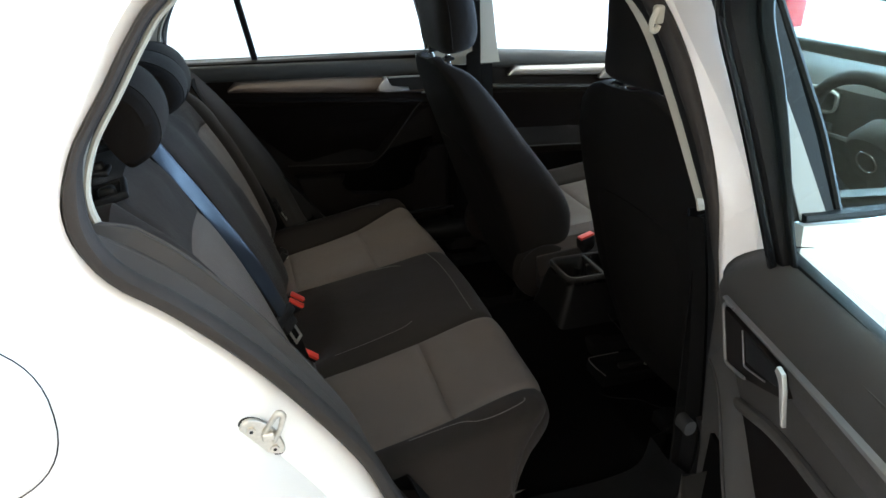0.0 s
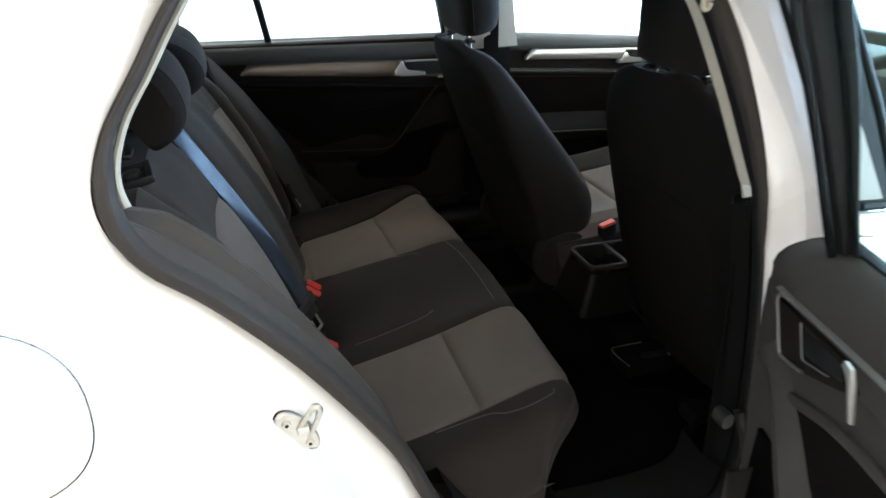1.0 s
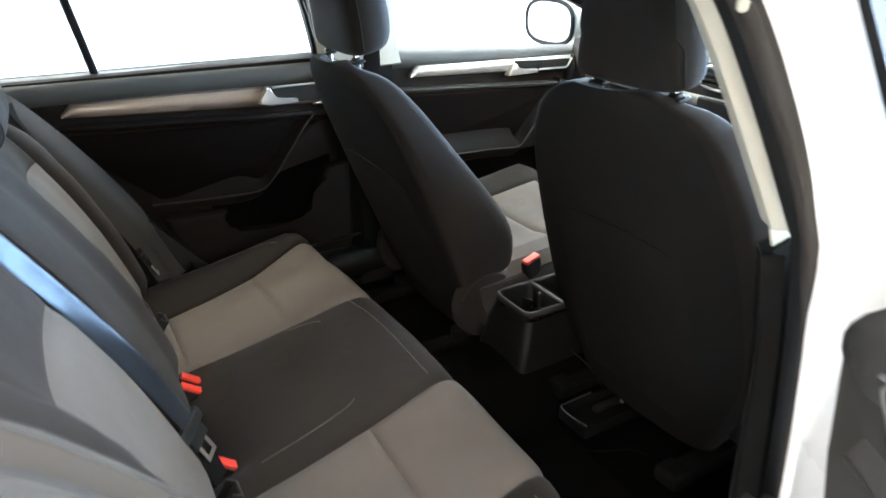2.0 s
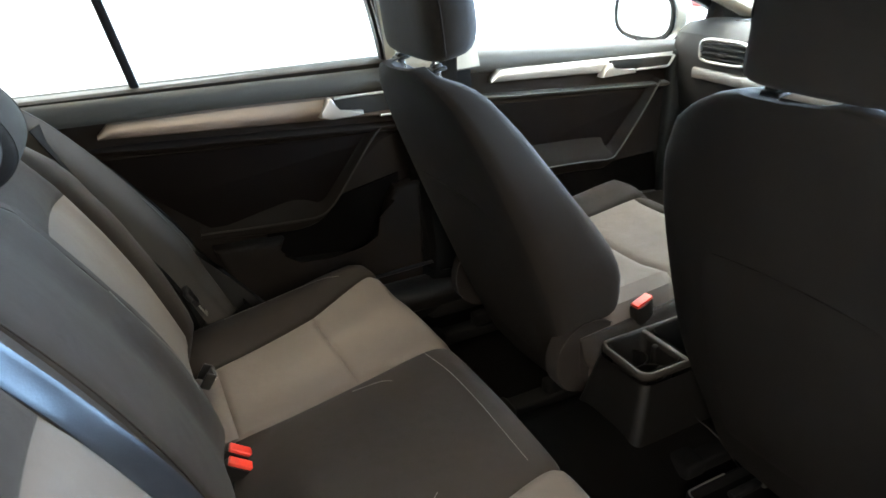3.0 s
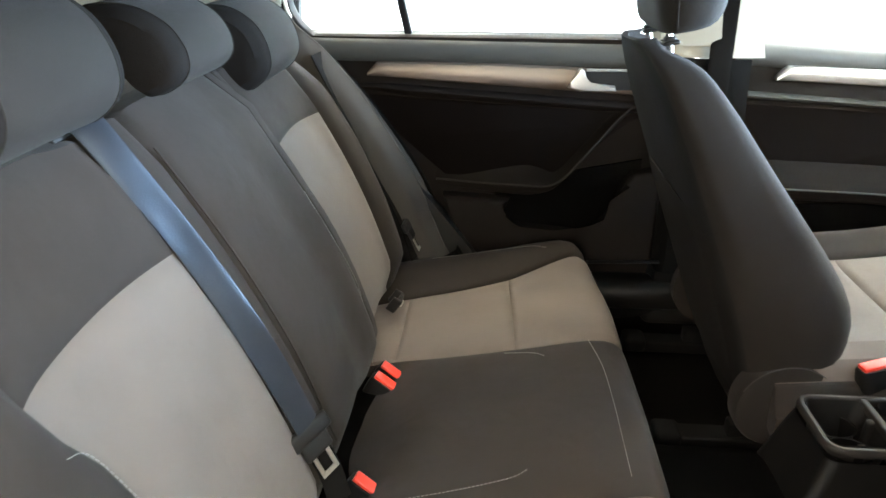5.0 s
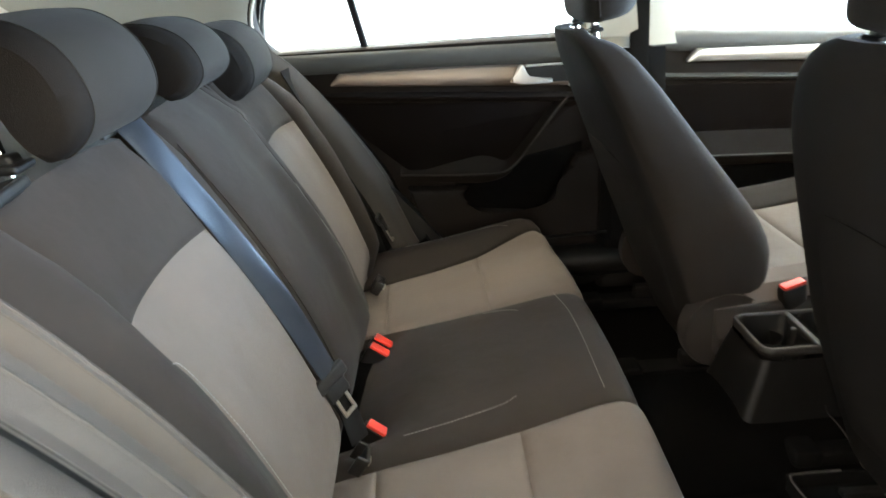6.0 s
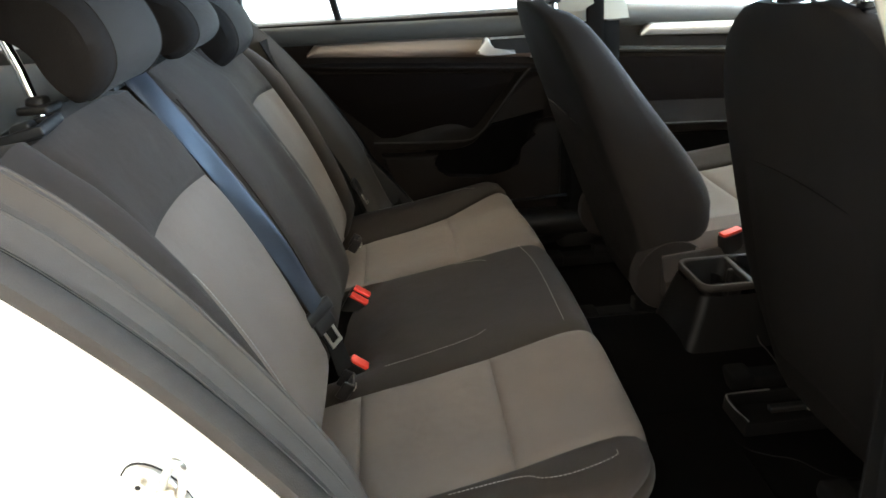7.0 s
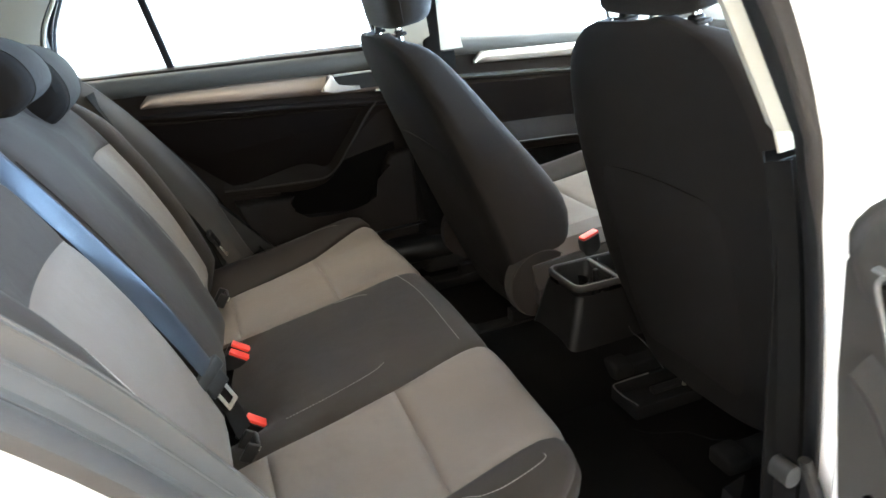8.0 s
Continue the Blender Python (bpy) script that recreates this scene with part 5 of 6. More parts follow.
for side in (-1, 1):
    seal = thing("door_seal", "grey-brown rubber seal round the rear door opening", "door seal", kind="structure")
    ring = []
    for p, q in zip(opening(-0.008, -0.712), opening(-0.002, -0.712)):
        ring.append(p.lerp(q, 0.75 * slim_rear(p) + 2.0 * slim_front(p)))
    ring = lean_in(ring)
    for p in ring:
        p.y += 0.010 * slim_front(p) * (1 - 0.6 * smoothstep(0.95, 1.10, p.z))
    part("bulb", mirrored(sweep(ring[119:] + ring[:72], bulb_section), side), rubber, seal)
    part("front_bulb", mirrored(sweep(ring[71:120], bulb_section), side), rubber_black, seal, "black rubber seal on the centre pillar")
    if side < 0:
        outer = [p.lerp(q, smoothstep(0.93, 1.05, p.z)) for p, q in zip(lean_in(opening(-0.002, -0.716))[71:120], lean_in(opening(0.009, -0.724))[71:120]) if 0.42 < p.z]
        part("outer_lip", sweep(outer, lambda p: round_profile(0.003 + 0.007 * smoothstep(0.84, 0.93, p.z) + 0.014 * smoothstep(0.93, 1.05, p.z), 0.004 + 0.014 * smoothstep(0.84, 0.93, p.z) + 0.012 * smoothstep(1.0, 1.15, p.z), 10, 2.4)), rubber, seal, "brown-grey outer lip of the seal")
    ring = lean_in(opening(-0.005, -0.688))
    part("lip", mirrored(sweep(ring[119:] + ring[:72], round_profile(0.006, 0.010, 8, 2.4)), side), plastic_matt, seal)
    ring = lean_in(opening(-0.014, -0.666, 6))
    part("trim_edge", mirrored(sweep(ring[24 * 6 :] + ring[: 34], round_profile(0.008, 0.016, 8, 2.4)), side), lining, seal, "pale beige trim edge inside the seal")
    # moulded panel between the opening and the rear seat
    panel = thing("rear_side_panel", "grey moulded plastic panel beside the rear seat", "side trim", kind="structure")
    rows = []
    # offsets at the top and at the foot, where the folds run together
    for o_top, o_foot, y in ((0.006, 0.006, -0.684), (-0.003, 0.000, -0.675), (-0.004, 0.004, -0.664), (-0.013, -0.003, -0.654), (-0.014, -0.003, -0.649), (-0.004, 0.009, -0.638), (-0.008, 0.008, -0.626), (-0.026, 0.000, -0.616), (-0.027, 0.001, -0.610), (-0.016, 0.016, -0.600), (-0.004, 0.020, -0.590), (0.020, 0.030, -0.580), (0.060, 0.060, -0.574)):
        upper, lower = stretch(o_top, y, 5, 12, 8), stretch(o_foot, y, 5, 12, 8)
        n = len(upper) - 1
        rows.append([p.lerp(q, smoothstep(0.18, 0.72, i / n)) for i, (p, q) in enumerate(zip(upper, lower))])
    for row in rows[1:]:
        # the folds run together at the shoulder
        for i in range(10):
            row[i] = row[i].lerp(rows[0][i] + Vector((0.0, 0.004, 0.0)), (1 - i / 10) ** 1.4)
    part("moulding", mirrored(solid(strips(rows, False), 0.002), side), trim_grey, panel)
    # dark tubes: the joint at the seal, and shade painted into the folds
    for k, wide in ((1, 0.0030), (3, 0.0024), (5, 0.0050), (7, 0.0024), (9, 0.0050)):
        part("groove", mirrored(sweep([p + Vector((0.0, -0.001, 0.0)) for p in rows[k]], round_profile(wide, wide, 8, 2)), side), plastic_matt, panel, "black line for a joint or painted fold shade")
    for k in (4, 8):
        part("bead", mirrored(sweep([p + Vector((0.0, -0.0005, 0.001)) for p in rows[k]], round_profile(0.0050, 0.0050, 10, 2)), side), trim_grey, panel, "rounded bead along the fold")
    ahead = 0.03 if side > 0 else -0.04
    foot = prism([(-0.12, 0.74), (0.05 + ahead, 0.63), (0.14 + ahead, 0.52), (0.20 + ahead, 0.44), (0.24 + ahead, 0.37), (0.24 + ahead, 0.28), (-0.12, 0.28)], -0.668, -0.622, 0.008)
    part("foot_cover", mirrored(foot, side), plastic, panel)
    filler = prism([(-0.34, 0.93), (-0.24, 0.93), (0.015, 0.43), (0.03, 0.30), (-0.34, 0.30)], -0.675, -0.57)
    part("wheel_arch_cover", mirrored(filler, side), plastic, panel)
    # light pillar trim above it
    trim = thing("pillar_trim", "beige-grey plastic rear pillar trim", "pillar trim", kind="structure")
    low = lean_in(stretch(0.002, -0.682, 0, 5))
    mid = lean_in(stretch(-0.006, -0.655, 0, 5))
    deep = [Vector((p.x - 0.06, p.y + 0.03, p.z)) for p in mid]
    back = [Vector((-0.62 - 0.9 * (p.z - 1.0), -0.63 + 0.40 * max(p.z - 0.95, 0), p.z)) for p in mid]
    part("rear_pillar", mirrored(solid(strips([low, mid, deep, back], False), 0.002), side), lining, trim)
    low = lean_in(stretch(0.006, -0.696, 20, 24))
    mid = lean_in(stretch(-0.009, -0.668, 20, 24))
    deep = lean_in(stretch(0.004, -0.646, 20, 24))
    for p in low + mid + deep:
        p.x += 0.015 if side < 0 else 0.0
    keep = [i for i, p in enumerate(mid) if p.z >= (0.908 if side < 0 else 0.926)]
    low, mid, deep = ([line[i] for i in keep] for line in (low, mid, deep))
    part("centre_pillar", mirrored(solid(strips([low, mid, deep, [p + Vector((0.12, 0.01, 0)) for p in deep]], False), 0.002), side), lining, trim)
    dark = thing("pillar_trim", "black plastic lower centre pillar trim", "pillar trim", kind="structure")
    low, mid, deep = stretch(0.004, -0.684, 15, 21), stretch(-0.010, -0.666, 15, 21), stretch(0.006, -0.648, 15, 21)
    keep = [i for i, p in enumerate(mid) if p.z <= 0.930]
    low, mid, deep = ([line[i] for i in keep] for line in (low, mid, deep))
    part("lower_pillar", mirrored(solid(strips([low, mid, deep, [p + Vector((0.14, 0.0, 0)) for p in deep]], False), 0.002), side), plastic_black, dark)
    sheet = []
    for k in range(9):
        z = 0.928 + 0.34 * k / 8
        sheet.append([Vector((0.612 - 0.20 * (z - 0.93) + (0.212 - 0.10 * (z - 0.93)) * j / 6, -0.655 + 0.40 * max(z - 0.95, 0) - 0.010 * abs(j / 3 - 1) ** 3, z)) for j in range(7)])
    part("pillar_cover", mirrored(solid(strips(sheet, False), 0.003), side), lining, trim)
    sheet = [[Vector((0.650 - 0.04 * k / 8 + 0.19 * j / 6, -0.660 - 0.010 * abs(j / 3 - 1) ** 3, 0.30 + 0.622 * k / 8)) for j in range(7)] for k in range(9)]
    part("lower_cover", mirrored(solid(strips(sheet, False), 0.003), side), plastic_black, dark)
    sill = thing("sill_plate", "black plastic door sill plate", "sill plate", kind="structure")
    part("plate", mirrored(solid(strips([stretch(-0.020, -0.700, 11, 17), stretch(-0.030, -0.660, 11, 17), stretch(-0.024, -0.600, 11, 17), stretch(0.02, -0.590, 11, 17)], False), 0.002), side), plastic_matt, sill)

step = thing("sill_cover", "dark grey rounded plastic cover at the foot of the centre pillar", "sill cover", (0.600, 0.610, FLOOR), kind="structure")
part("cover", merge(lofted([[Vector((x, a, 0.082 + b)) for a, b in round_profile(0.100 * k, 0.072 * k, 18, 3.0)] for x, k in ((-0.120, 0.90), (-0.112, 1.0), (0.100, 1.0), (0.112, 0.95), (0.118, 0.84))])), plastic_console, step)
part("cover_lip", sweep([Vector((-0.110, 0.028, 0.142)), Vector((0.0, 0.028, 0.146)), Vector((0.062, 0.028, 0.148))], round_profile(0.005, 0.016, 8, 3)), plastic_console, step, "thin satin black lip under the door")
for side in (1,):
    cover = [[Vector((0.655 + 0.135 * j / 5 - 0.29 * (z - 0.955), -0.868 + 0.19 * smoothstep(0.95, 1.36, z), z)) for j in range(6)] for z in [0.955 + 0.30 * k / 8 for k in range(9)]]
    part("pillar_applique", mirrored(solid(strips(cover, False), 0.003), side), rubber_black, body, "gloss black centre pillar cover")

# far body side, roof and ends
o_far = []
for line in (opening(0.004, -0.705), opening(0.016, -0.722), opening(0.060, -0.740), opening(0.090, -0.815)):
    for p in line:
        p.y += 0.16 * smoothstep(0.95, 1.36, p.z)
    o_far.append([shut_edge(p) for p in line])
o_far += [[q + Vector((0, 0, 0)) for q in line] for line in (o4, o5, o6)]
part("side_panel", mirrored(strips(o_far), 1), paint, body, "glossy white painted side panel and door shut")

roof = thing("car_roof", "white roof panel with beige-grey headlining", "car roof", kind="structure")


def roof_sheet(z0, w, x0, x1, crown):
    return [[Vector((x0 + (x1 - x0) * i / 24, y, z0 + crown * (1 - (y / w) ** 2) - 0.10 * ((i / 24 - 0.45) ** 2) * 1.4)) for y in [w * (2 * j / 20 - 1) for j in range(21)]] for i in range(25)]


part("headlining", solid(strips(roof_sheet(1.268, 0.57, -0.90, 1.02, 0.070), False), 0.01), lining, roof)
part("roof_panel", solid(strips(roof_sheet(1.352, 0.68, -0.98, 1.06, 0.040), False), 0.004), paint, roof, "glossy white roof skin")
for side in (-1, 1):
    rail = curve([(-0.10, side * 0.570, 1.262), (0.10, side * 0.560, 1.285), (0.35, side * 0.558, 1.292), (0.60, side * 0.562, 1.280), (1.00, side * 0.575, 1.225)], 6)
    part("roof_rail_trim", sweep(rail, round_profile(0.045, 0.060, 12, 2.6)), lining, roof)

gate = thing("tailgate", "white tailgate with a wide rear window", "tailgate")
for y in (-0.56, 0.56):
    part("window_frame", sweep([Vector((-0.90, y * 0.96, 1.30)), Vector((-1.00, y, 1.12)), Vector((-1.07, y, 0.97))], round_profile(0.06, 0.09, 10, 3)), plastic, gate)
part("header", blocky(0.10, 1.12, 0.05, 0.015, (-0.90, 0, 1.31)), plastic, gate)
glass = bmesh.new()
glass.faces.new([glass.verts.new(v) for v in ((-0.905, -0.54, 1.30), (-0.905, 0.54, 1.30), (-1.075, 0.56, 0.96), (-1.075, -0.56, 0.96))])
g = part("rear_pane", solid(glass, 0.004), pane_clear, gate)
g.visible_shadow = False
part("lower_door", blocky(0.10, 1.36, 0.62, 0.04, (-1.09, 0, 0.65)), paint, gate, "glossy white lower tailgate")
part("inner_trim", blocky(0.03, 1.24, 0.55, 0.02, (-1.025, 0, 0.68)), plastic, gate)

shelf = thing("parcel_shelf", "charcoal felt parcel shelf behind the rear seat", "parcel shelf", (0, 0, 0.905))
part("board", blocky(0.66, 1.16, 0.022, 0.008, (-0.62, 0, 0)), shelf_cloth, shelf)
part("front_edge", sweep([Vector((-0.285, -0.57, 0.004)), Vector((-0.285, 0, 0.004)), Vector((-0.285, 0.57, 0.004))], round_profile(0.03, 0.03, 10, 2.5), (0, 0, 1)), plastic_soft, shelf)
for y in (-0.60, 0.60):
    part("shelf_ledge", blocky(0.72, 0.10, 0.05, 0.012, (-0.62, y, -0.025)), plastic_soft, shelf)
for y in (-0.63, 0.63):
    tagged(part("boot_side", blocky(0.80, 0.03, 0.45, 0.01, (-0.62, y, 0.72)), plastic, None), "black boot side trim", "boot trim", kind="structure")

for side in (-1, 1):
    kick = thing("kick_panel", "black plastic footwell side trim ahead of the front door", "side trim", kind="structure")
    part("panel", blocky(0.56, 0.05, 0.64, 0.02, (1.74, side * 0.700, 0.58)), plastic, kick)
    part("sill_end", blocky(1.30, 0.10, 0.09, 0.02, (1.28, side * 0.655, 0.330)), plastic, kick)
# ---- dashboard and windscreen ----
dash = thing("dashboard", "grey-black moulded dashboard with silver decor strip", "dashboard")


def dash_ring(y):
    bow = 0.03 * (y / 0.7) ** 2
    return [Vector((x + bow, y, z)) for x, z in ((1.60, 0.55), (1.52, 0.62), (1.475, 0.74), (1.462, 0.80), (1.455, 0.845), (1.452, 0.90), (1.465, 0.945), (1.505, 0.968), (1.60, 0.972), (1.80, 0.955), (1.95, 0.93), (1.95, 0.55))]


part("dash_body", lofted([dash_ring(-0.70 + 1.40 * i / 28) for i in range(29)]), plastic_soft, dash)
part("decor_strip", sweep([Vector((1.452 + 0.03 * (y / 0.7) ** 2, y, 0.846)) for y in [0.605 - 0.035 * i for i in range(20)]], round_profile(0.030, 0.016, 10, 3), (1, 0, 0)), satin_pale, dash, "satin silver strip")
for y0, y1 in ((0.420, 0.580), (-0.10, 0.14), (-0.580, -0.420)):
    yc, w = (y0 + y1) / 2, (y1 - y0)
    ob = part("vent_frame", sweep([Vector((1.449 + 0.03 * (yc / 0.7) ** 2, yc + a, 0.912 + b)) for a, b in round_profile(w, 0.060, 28, 4)], round_profile(0.009, 0.012, 8, 2.5), (1, 0, 0), True), satin_pale, dash, "satin silver vent frame")
    part("vent_well", blocky(0.02, w - 0.006, 0.054, 0.008, (1.456 + 0.03 * (yc / 0.7) ** 2, yc, 0.912)), rubber_black, dash)
    for k in range(4):
        part("vent_slat", blocky(0.014, w - 0.016, 0.004, 0.001, (1.446 + 0.03 * (yc / 0.7) ** 2, yc, 0.892 + 0.0135 * k), m=pose(0, 0, 0, 0, 20, 0)), plastic, dash)
    part("vent_tab", blocky(0.014, 0.022, 0.010, 0.003, (1.441 + 0.03 * (yc / 0.7) ** 2, yc, 0.905)), plastic_soft, dash)
for k in range(7):
    part("defrost_slot", blocky(0.10, 0.014, 0.006, 0.002, (1.66, 0.60 - 0.03 * k, 0.971)), rubber_black, dash)
part("screen_bezel", blocky(0.02, 0.24, 0.12, 0.01, (1.452, 0.02, 0.80)), rubber_black, dash)
part("hazard_switch", blocky(0.012, 0.024, 0.014, 0.003, (1.444, 0.02, 0.868)), red_plastic, dash, "red hazard switch")
part("firewall", blocky(0.05, 1.40, 0.75, 0.01, (1.93, 0, 0.60)), plastic, dash)

wheel = thing("steering_wheel", "black three-spoke steering wheel with silver emblem ring", "steering wheel", (1.330, -0.340, 0.860))
wheel.rotation_euler = (0, radians(-24), 0)
circle = [Vector((0, 0.185 * math.cos(2 * math.pi * i / 48), 0.185 * math.sin(2 * math.pi * i / 48))) for i in range(48)]
part("rim", sweep(circle, round_profile(0.030, 0.034, 12, 2), (1, 0, 0), True), plastic, wheel)
part("hub", lofted([[Vector((x, a * k, b * k - 0.01)) for a, b in round_profile(0.15, 0.13, 20, 2.6)] for x, k in ((0.05, 1.0), (-0.005, 1.0), (-0.022, 0.82))]), plastic, wheel)
for a in (0, 180, 270):
    c, s_ = math.cos(radians(a)), math.sin(radians(a))
    part("spoke", sweep([Vector((0.0, c * r, s_ * r - 0.01)) for r in (0.06, 0.12, 0.18)], round_profile(0.05, 0.022, 10, 3), (1, 0, 0)), plastic, wheel)
part("emblem_ring", sweep([Vector((-0.026, 0.026 * math.cos(2 * math.pi * i / 24), 0.026 * math.sin(2 * math.pi * i / 24) - 0.01)) for i in range(24)], round_profile(0.005, 0.004, 6, 2), (1, 0, 0), True), chrome, wheel, "silver emblem ring")
part("column_shroud", sweep([Vector((0.04, 0, -0.01)), Vector((0.12, 0, -0.02)), Vector((0.20, 0, -0.03))], round_profile(0.11, 0.10, 12, 3)), plastic, wheel)

screen = thing("windscreen", "clear raked windscreen between body-coloured pillars", "windscreen")
glass = bmesh.new()
cols = []
for j in range(13):
    y = 0.66 * (2 * j / 12 - 1)
    k = 1 - (y / 0.66) ** 2
    cols.append([glass.verts.new((2.00 - 1.00 * f + 0.10 * k * (1 - f) + 0.04 * k * f, y * (1 - 0.13 * f), 0.90 + 0.385 * f + 0.035 * k * f)) for f in [q / 8 for q in range(9)]])
for a, b in zip(cols, cols[1:]):
    for i in range(8):
        glass.faces.new((a[i], a[i + 1], b[i + 1], b[i]))
g = part("pane", solid(glass, 0.004), pane_clear, screen)
g.visible_shadow = False
for side in (-1, 1):
    a_line = curve([(2.00, side * 0.69, 0.89), (1.60, side * 0.665, 1.045), (1.30, side * 0.63, 1.160), (1.02, side * 0.585, 1.265)], 6)
    part("front_pillar", sweep(a_line, round_profile(0.05, 0.08, 10, 3)), lining, screen, "beige-grey pillar trim")
    part("pillar_skin", sweep([p + Vector((0.01, side * 0.05, 0.025)) for p in a_line], round_profile(0.05, 0.05, 10, 3)), paint, screen, "glossy white pillar")
    part("quarter_bar", sweep([Vector((1.640, side * 0.735, 0.90)), Vector((1.645, side * 0.70, 1.03))], round_profile(0.05, 0.03, 8, 3)), rubber_black, screen)
part("interior_mirror", blocky(0.03, 0.24, 0.065, 0.012, (1.13, 0, 1.20)), rubber_black, screen)
bonnet = part("bonnet", solid(strips([[Vector((1.93 + 0.95 * i / 12, y, 0.93 - 0.20 * (i / 12) ** 1.8 - 0.05 * abs(y / 0.75) ** 3)) for y in [0.78 * (2 * j / 16 - 1) for j in range(17)]] for i in range(13)], False), 0.004), paint)
tagged(bonnet, "glossy white bonnet in front of the windscreen", "bonnet", kind="structure")

# ---- striker ----
striker = thing("door_striker", "zinc-plated door striker plate bolted to the white door shut", "door striker", (-0.045, -0.742, 0.734))
lens = [(0.036 * math.cos(t), 0.017 * math.sin(t) * (1 - 0.25 * math.cos(t))) for t in [2 * math.pi * i / 28 for i in range(28)]]


def lens_ring(y, k):
    c, s_ = math.cos(radians(-52)), math.sin(radians(-52))
    return [Vector((k * (a * c - b * s_), y, k * (a * s_ + b * c))) for a, b in lens]


# black copy of the plate behind it, shifted down and rearwards
part("black_backing", lofted([[p + Vector((-0.002, 0, -0.0025)) for p in lens_ring(0.004, 1.03)], [p + Vector((-0.002, 0, -0.0025)) for p in lens_ring(-0.002, 1.03)]]), rubber_black, striker)
part("plate", lofted([lens_ring(-0.001, 1.0), lens_ring(-0.0045, 0.99), lens_ring(-0.006, 0.94)]), zinc, striker)
part("loop", tube(curve([(0.000, -0.004, 0.004), (0.012, -0.012, 0.028), (0.020, -0.016, 0.042), (0.026, -0.017, 0.038), (0.021, -0.011, 0.014), (0.012, -0.004, -0.008)], 5), 0.0036, 10), zinc, striker)
part("sleeve", tube(curve([(0.0175, -0.0148, 0.037), (0.021, -0.0162, 0.042), (0.026, -0.017, 0.038), (0.0245, -0.015, 0.029)], 5), 0.0041, 10), zinc, striker, "bright worn loop end")
part("loop_web", blocky(0.016, 0.008, 0.012, 0.003, (0.006, -0.008, 0.004)), zinc, striker)
for dx, dz in ((-0.013, 0.016), (0.012, -0.017)):
    part("bolt", lofted([[Vector((dx + a, y, dz + b)) for a, b in round_profile(0.011, 0.011, 6, 2)] for y in (-0.004, -0.010)]), zinc, striker)
    part("bolt_hole", lofted([[Vector((dx + a, y, dz + b)) for a, b in round_profile(0.005, 0.005, 6, 2)] for y in (-0.0098, -0.0104)]), rubber_black, striker)
# ---- small things ----
flap = thing("fuel_flap", "white rounded fuel filler flap shut flush in the panel", "fuel flap", (-0.330, -0.8525, 0.893))
part("flap_lid", lofted([[Vector((a * k, y, b * k)) for a, b in round_profile(0.205, 0.190, 40, 2.4)] for y, k in ((0.004, 1.0), (-0.001, 1.0), (-0.003, 0.985))]), paint, flap)
part("flap_gap", sweep([Vector((a, -0.0005, b)) for a, b in round_profile(0.210, 0.195, 48, 2.4)], round_profile(0.0016, 0.0016, 6, 2), closed=True), rubber_black, flap)

bezel = thing("seat_release", "black plastic backrest release in the shoulder of the rear seat", "seat release", (-0.212, -0.452, 0.972))
bezel.rotation_euler = (0, radians(-12), radians(8))
bezel.scale = (0.74, 0.66, 0.8)
part("surround", merge(blocky(0.012, 0.105, 0.014, 0.004, (0.030, 0, 0)), blocky(0.012, 0.105, 0.014, 0.004, (-0.030, 0, 0)), blocky(0.072, 0.012, 0.014, 0.004, (0, 0.050, 0)), blocky(0.072, 0.012, 0.014, 0.004, (0, -0.050, 0))), rubber_black, bezel)
part("well", blocky(0.056, 0.092, 0.008, 0.002, (0, 0, -0.006)), rubber_black, bezel)
part("knob", blocky(0.032, 0.036, 0.022, 0.008, (0, -0.012, 0.002)), rubber_black, bezel)

hook = thing("coat_hook", "pale plastic coat hook on the centre pillar trim", "coat hook", (0.512, -0.652, 1.200))
part("loop", tube(curve([(0.0, 0.010, 0.012), (-0.008, 0.0, 0.010), (-0.014, -0.003, 0.0), (-0.012, 0.0, -0.011), (-0.003, 0.003, -0.013), (0.001, 0.004, -0.007)], 6), 0.0038, 8), lining, hook)
part("base", blocky(0.014, 0.012, 0.024, 0.004, (0.004, 0.012, 0.006)), lining, hook)

stop = thing("door_check", "black door check arm with a round rubber stop", "door check", (0.636, -0.705, 0.560))
part("rubber_stop", lofted([[Vector((a - 0.010, y, b)) for a, b in round_profile(0.022, 0.028, 18, 2.4)] for y in (0.012, -0.014)]), plastic_soft, stop)
part("arm", sweep(curve([(0.014, -0.006, 0.010), (0.026, -0.020, -0.040), (0.034, -0.030, -0.100), (0.040, -0.030, -0.150)], 5), round_profile(0.012, 0.016, 8, 3)), plastic_low, stop)

cover = thing("rail_end_cover", "black plastic seat rail end cover with painted edge highlights", "rail cover", (0.820, -0.236, FLOOR + 0.004))
part("tray", merge(blocky(0.150, 0.006, 0.032, 0.002, (0, 0.040, 0.018)), blocky(0.150, 0.006, 0.028, 0.002, (0, -0.040, 0.016)), blocky(0.006, 0.084, 0.030, 0.002, (-0.075, 0, 0.017)), blocky(0.150, 0.080, 0.004, 0.001, (0, 0, 0.006))), plastic_matt, cover)
# satin tube that paints the highlight along the tray's edge
part("rim", tube(curve([(0.010, 0.041, 0.035), (-0.055, 0.041, 0.034), (-0.076, 0.036, 0.033), (-0.077, 0.0, 0.032), (-0.070, -0.036, 0.031)], 6), 0.0016, 6, (0, 0, 1)), satin_dim, cover, "lighter grey edge line")
part("slider", blocky(0.070, 0.016, 0.012, 0.003, (0.030, 0.010, 0.016)), plastic, cover)
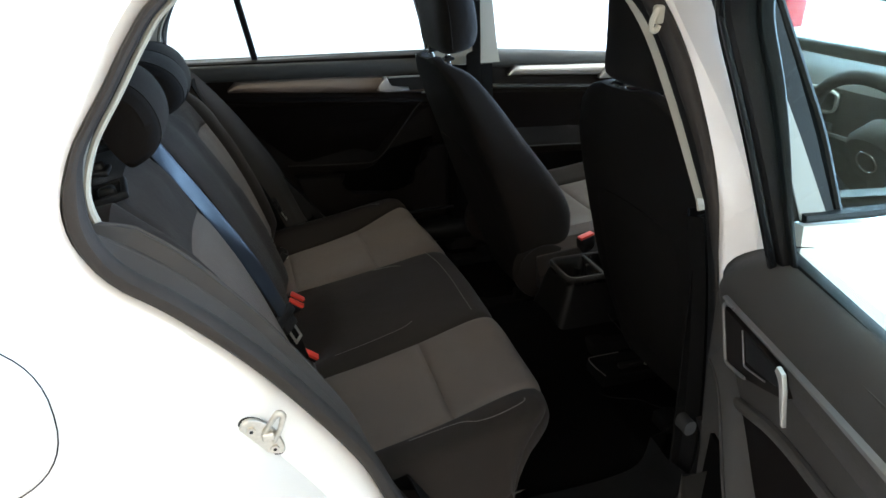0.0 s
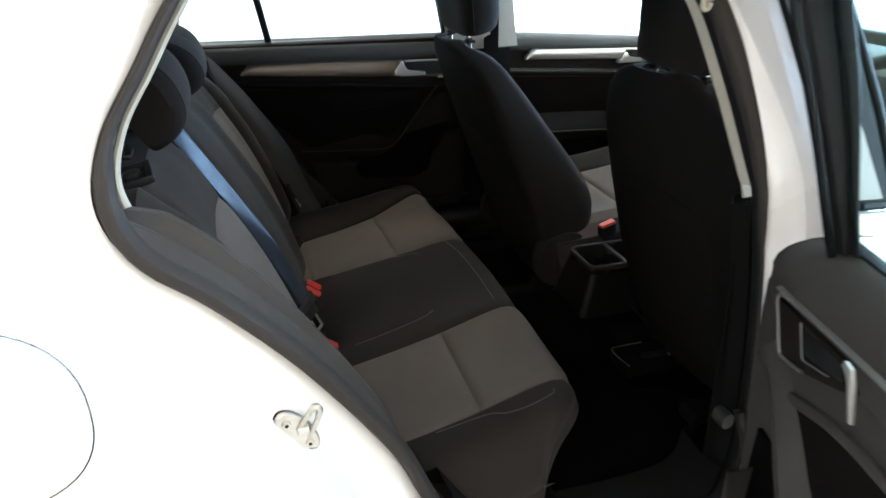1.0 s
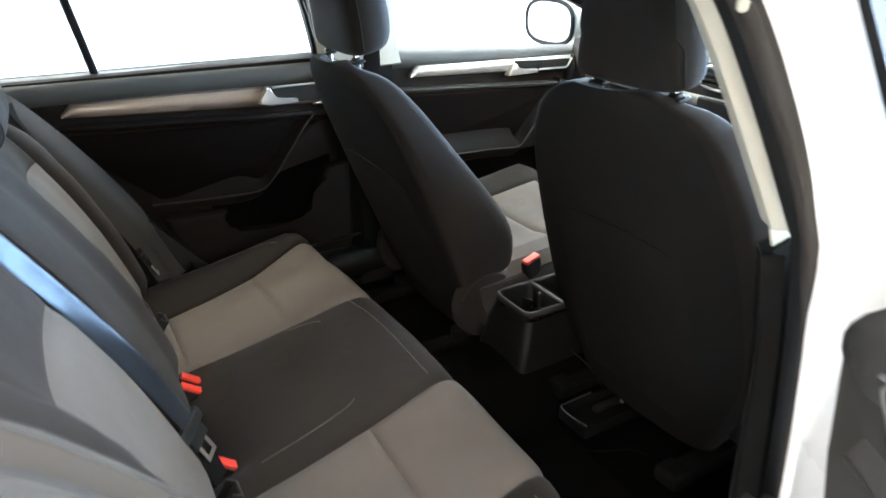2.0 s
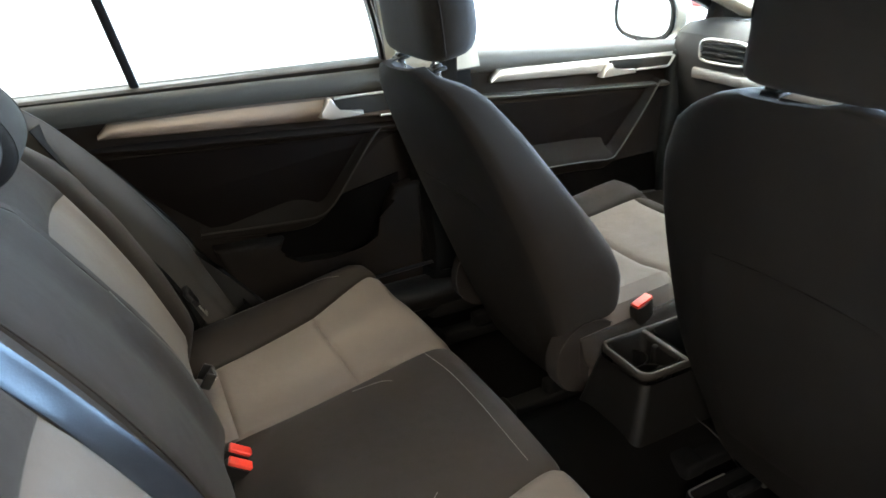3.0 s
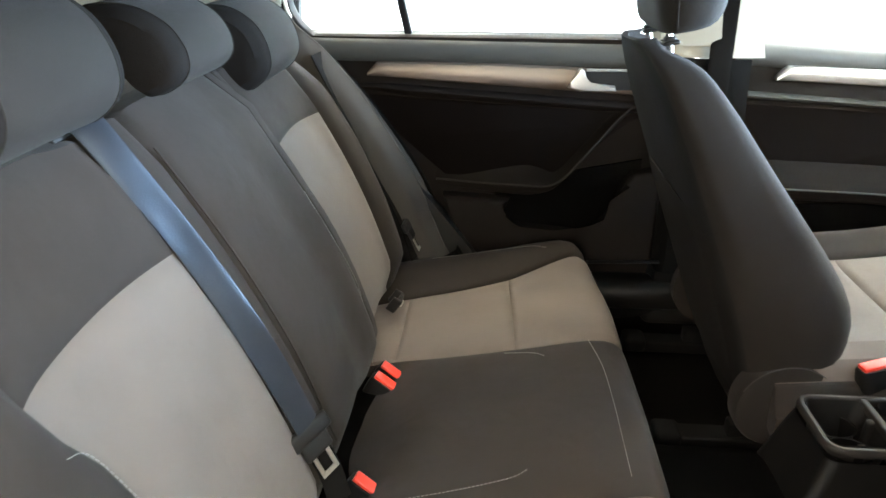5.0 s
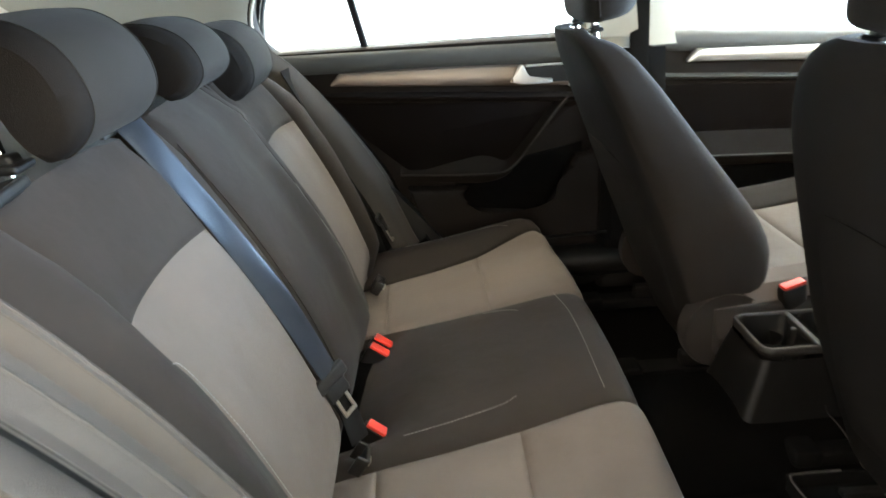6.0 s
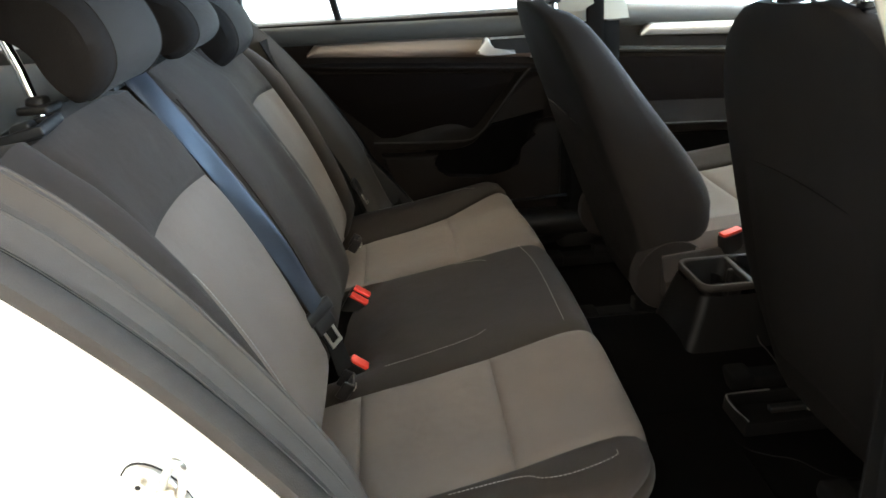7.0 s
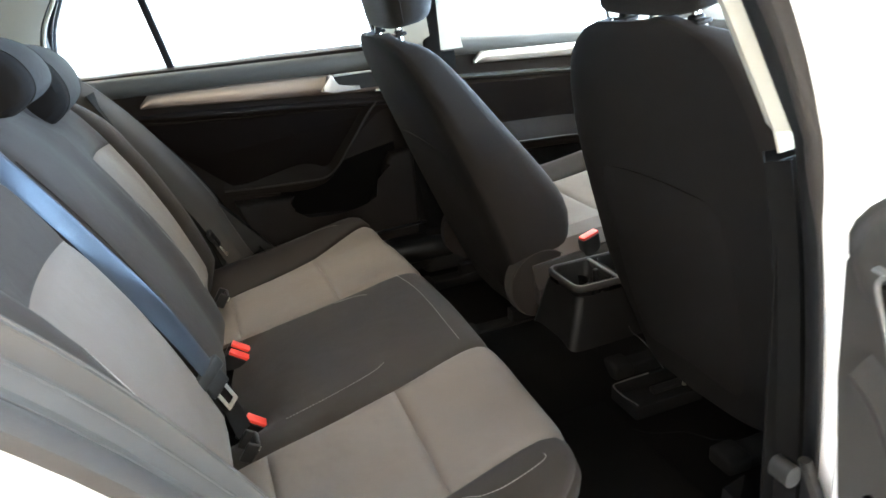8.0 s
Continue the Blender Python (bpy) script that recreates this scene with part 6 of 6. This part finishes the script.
part("bolt", lofted([[Vector((0.066 + a, 0.0 + b, z)) for a, b in round_profile(0.009, 0.009, 6, 2)] for z in (0.014, 0.030, 0.033)]), zinc, cover, "bright steel bolt")

lead = thing("seat_wire", "thin grey wire looped beside the console", "wire", (0.862, -0.100, FLOOR))
part("strand", tube(curve([(0.010, 0.046, 0.135), (0.0, 0.030, 0.105), (-0.008, 0.0, 0.085), (-0.006, -0.030, 0.080), (0.004, -0.055, 0.062), (0.016, -0.078, 0.030), (0.030, -0.088, 0.006)], 8), 0.0013, 6, (0, 0, 1)), plastic_soft, lead)

wire = thing("loose_cable", "thin black cable lying wavy on the rear carpet", "cable", (0, 0, FLOOR))
part("wire", tube(curve([(0.70, -0.240, 0.006), (0.715, -0.280, 0.007), (0.735, -0.310, 0.006), (0.765, -0.330, 0.007), (0.80, -0.345, 0.007), (0.83, -0.385, 0.007), (0.87, -0.400, 0.007)], 8), 0.0013, 6, (0, 0, 1)), plastic_matt, wire)

far_belt = thing("seat_belt", "black webbing outer seat belt hanging beside the backrest", "seat belt", group="rear seat belts")
hang = curve([(-0.128, 0.598, 0.935), (-0.105, 0.595, 0.885), (-0.030, 0.590, 0.74), (0.040, 0.585, 0.590), (0.066, 0.582, 0.520), (0.082, 0.580, 0.470)], 6)
part("strap", belt_strap(hang, 0.047, (0.75, -0.45, 0.35)), webbing_shaded, far_belt)
tongue(far_belt, Vector((0.064, 0.572, 0.548)), Vector((-0.42, 0.02, 0.90)).normalized(), Vector((0.90, -0.10, 0.42)).normalized())

near_belt = thing("seat_belt", "black webbing lap belt end anchored beside the near cushion", "seat belt", group="rear seat belts")
hang = curve([(-0.010, -0.595, 0.640), (0.035, -0.590, 0.560), (0.070, -0.580, 0.500), (0.098, -0.572, 0.452)], 6)
part("strap", belt_strap(hang, 0.044, (0.75, 0.45, 0.35)), webbing_shaded, near_belt)
tongue(near_belt, Vector((0.050, -0.575, 0.545)), Vector((-0.45, 0.02, 0.89)).normalized(), Vector((0.80, 0.35, 0.45)).normalized())

for y in (-0.220, 0.385):
    tab = thing("child_seat_anchor", "black plastic child seat anchor guide between seat and backrest", "anchor guide", (0.054, y, 0.456), "anchor guides")
    tab.rotation_euler = (0, radians(35), 0)
    part("guide_frame", merge(blocky(0.008, 0.038, 0.034, 0.003, (0.006, 0, 0)), blocky(0.020, 0.006, 0.034, 0.002, (-0.002, 0.018, 0)), blocky(0.020, 0.006, 0.034, 0.002, (-0.002, -0.018, 0))), plastic, tab)
    part("guide_clip", blocky(0.006, 0.016, 0.010, 0.002, (0.012, 0, 0.004)), zinc, tab)

front_belt = thing("seat_belt", "black webbing front seat belt hanging on the centre pillar", "seat belt", group="front seat belts")
hang = curve([(0.685, 0.555, 1.190), (0.722, 0.632, 0.950), (0.733, 0.642, 0.70), (0.738, 0.646, 0.48), (0.740, 0.646, 0.36)], 6)
part("strap", belt_strap(hang, 0.047, (-0.12, -0.99, 0.0)), webbing_shaded, front_belt)
part("belt_loop", blocky(0.05, 0.02, 0.06, 0.008, (0.683, 0.556, 1.205)), lining, front_belt)
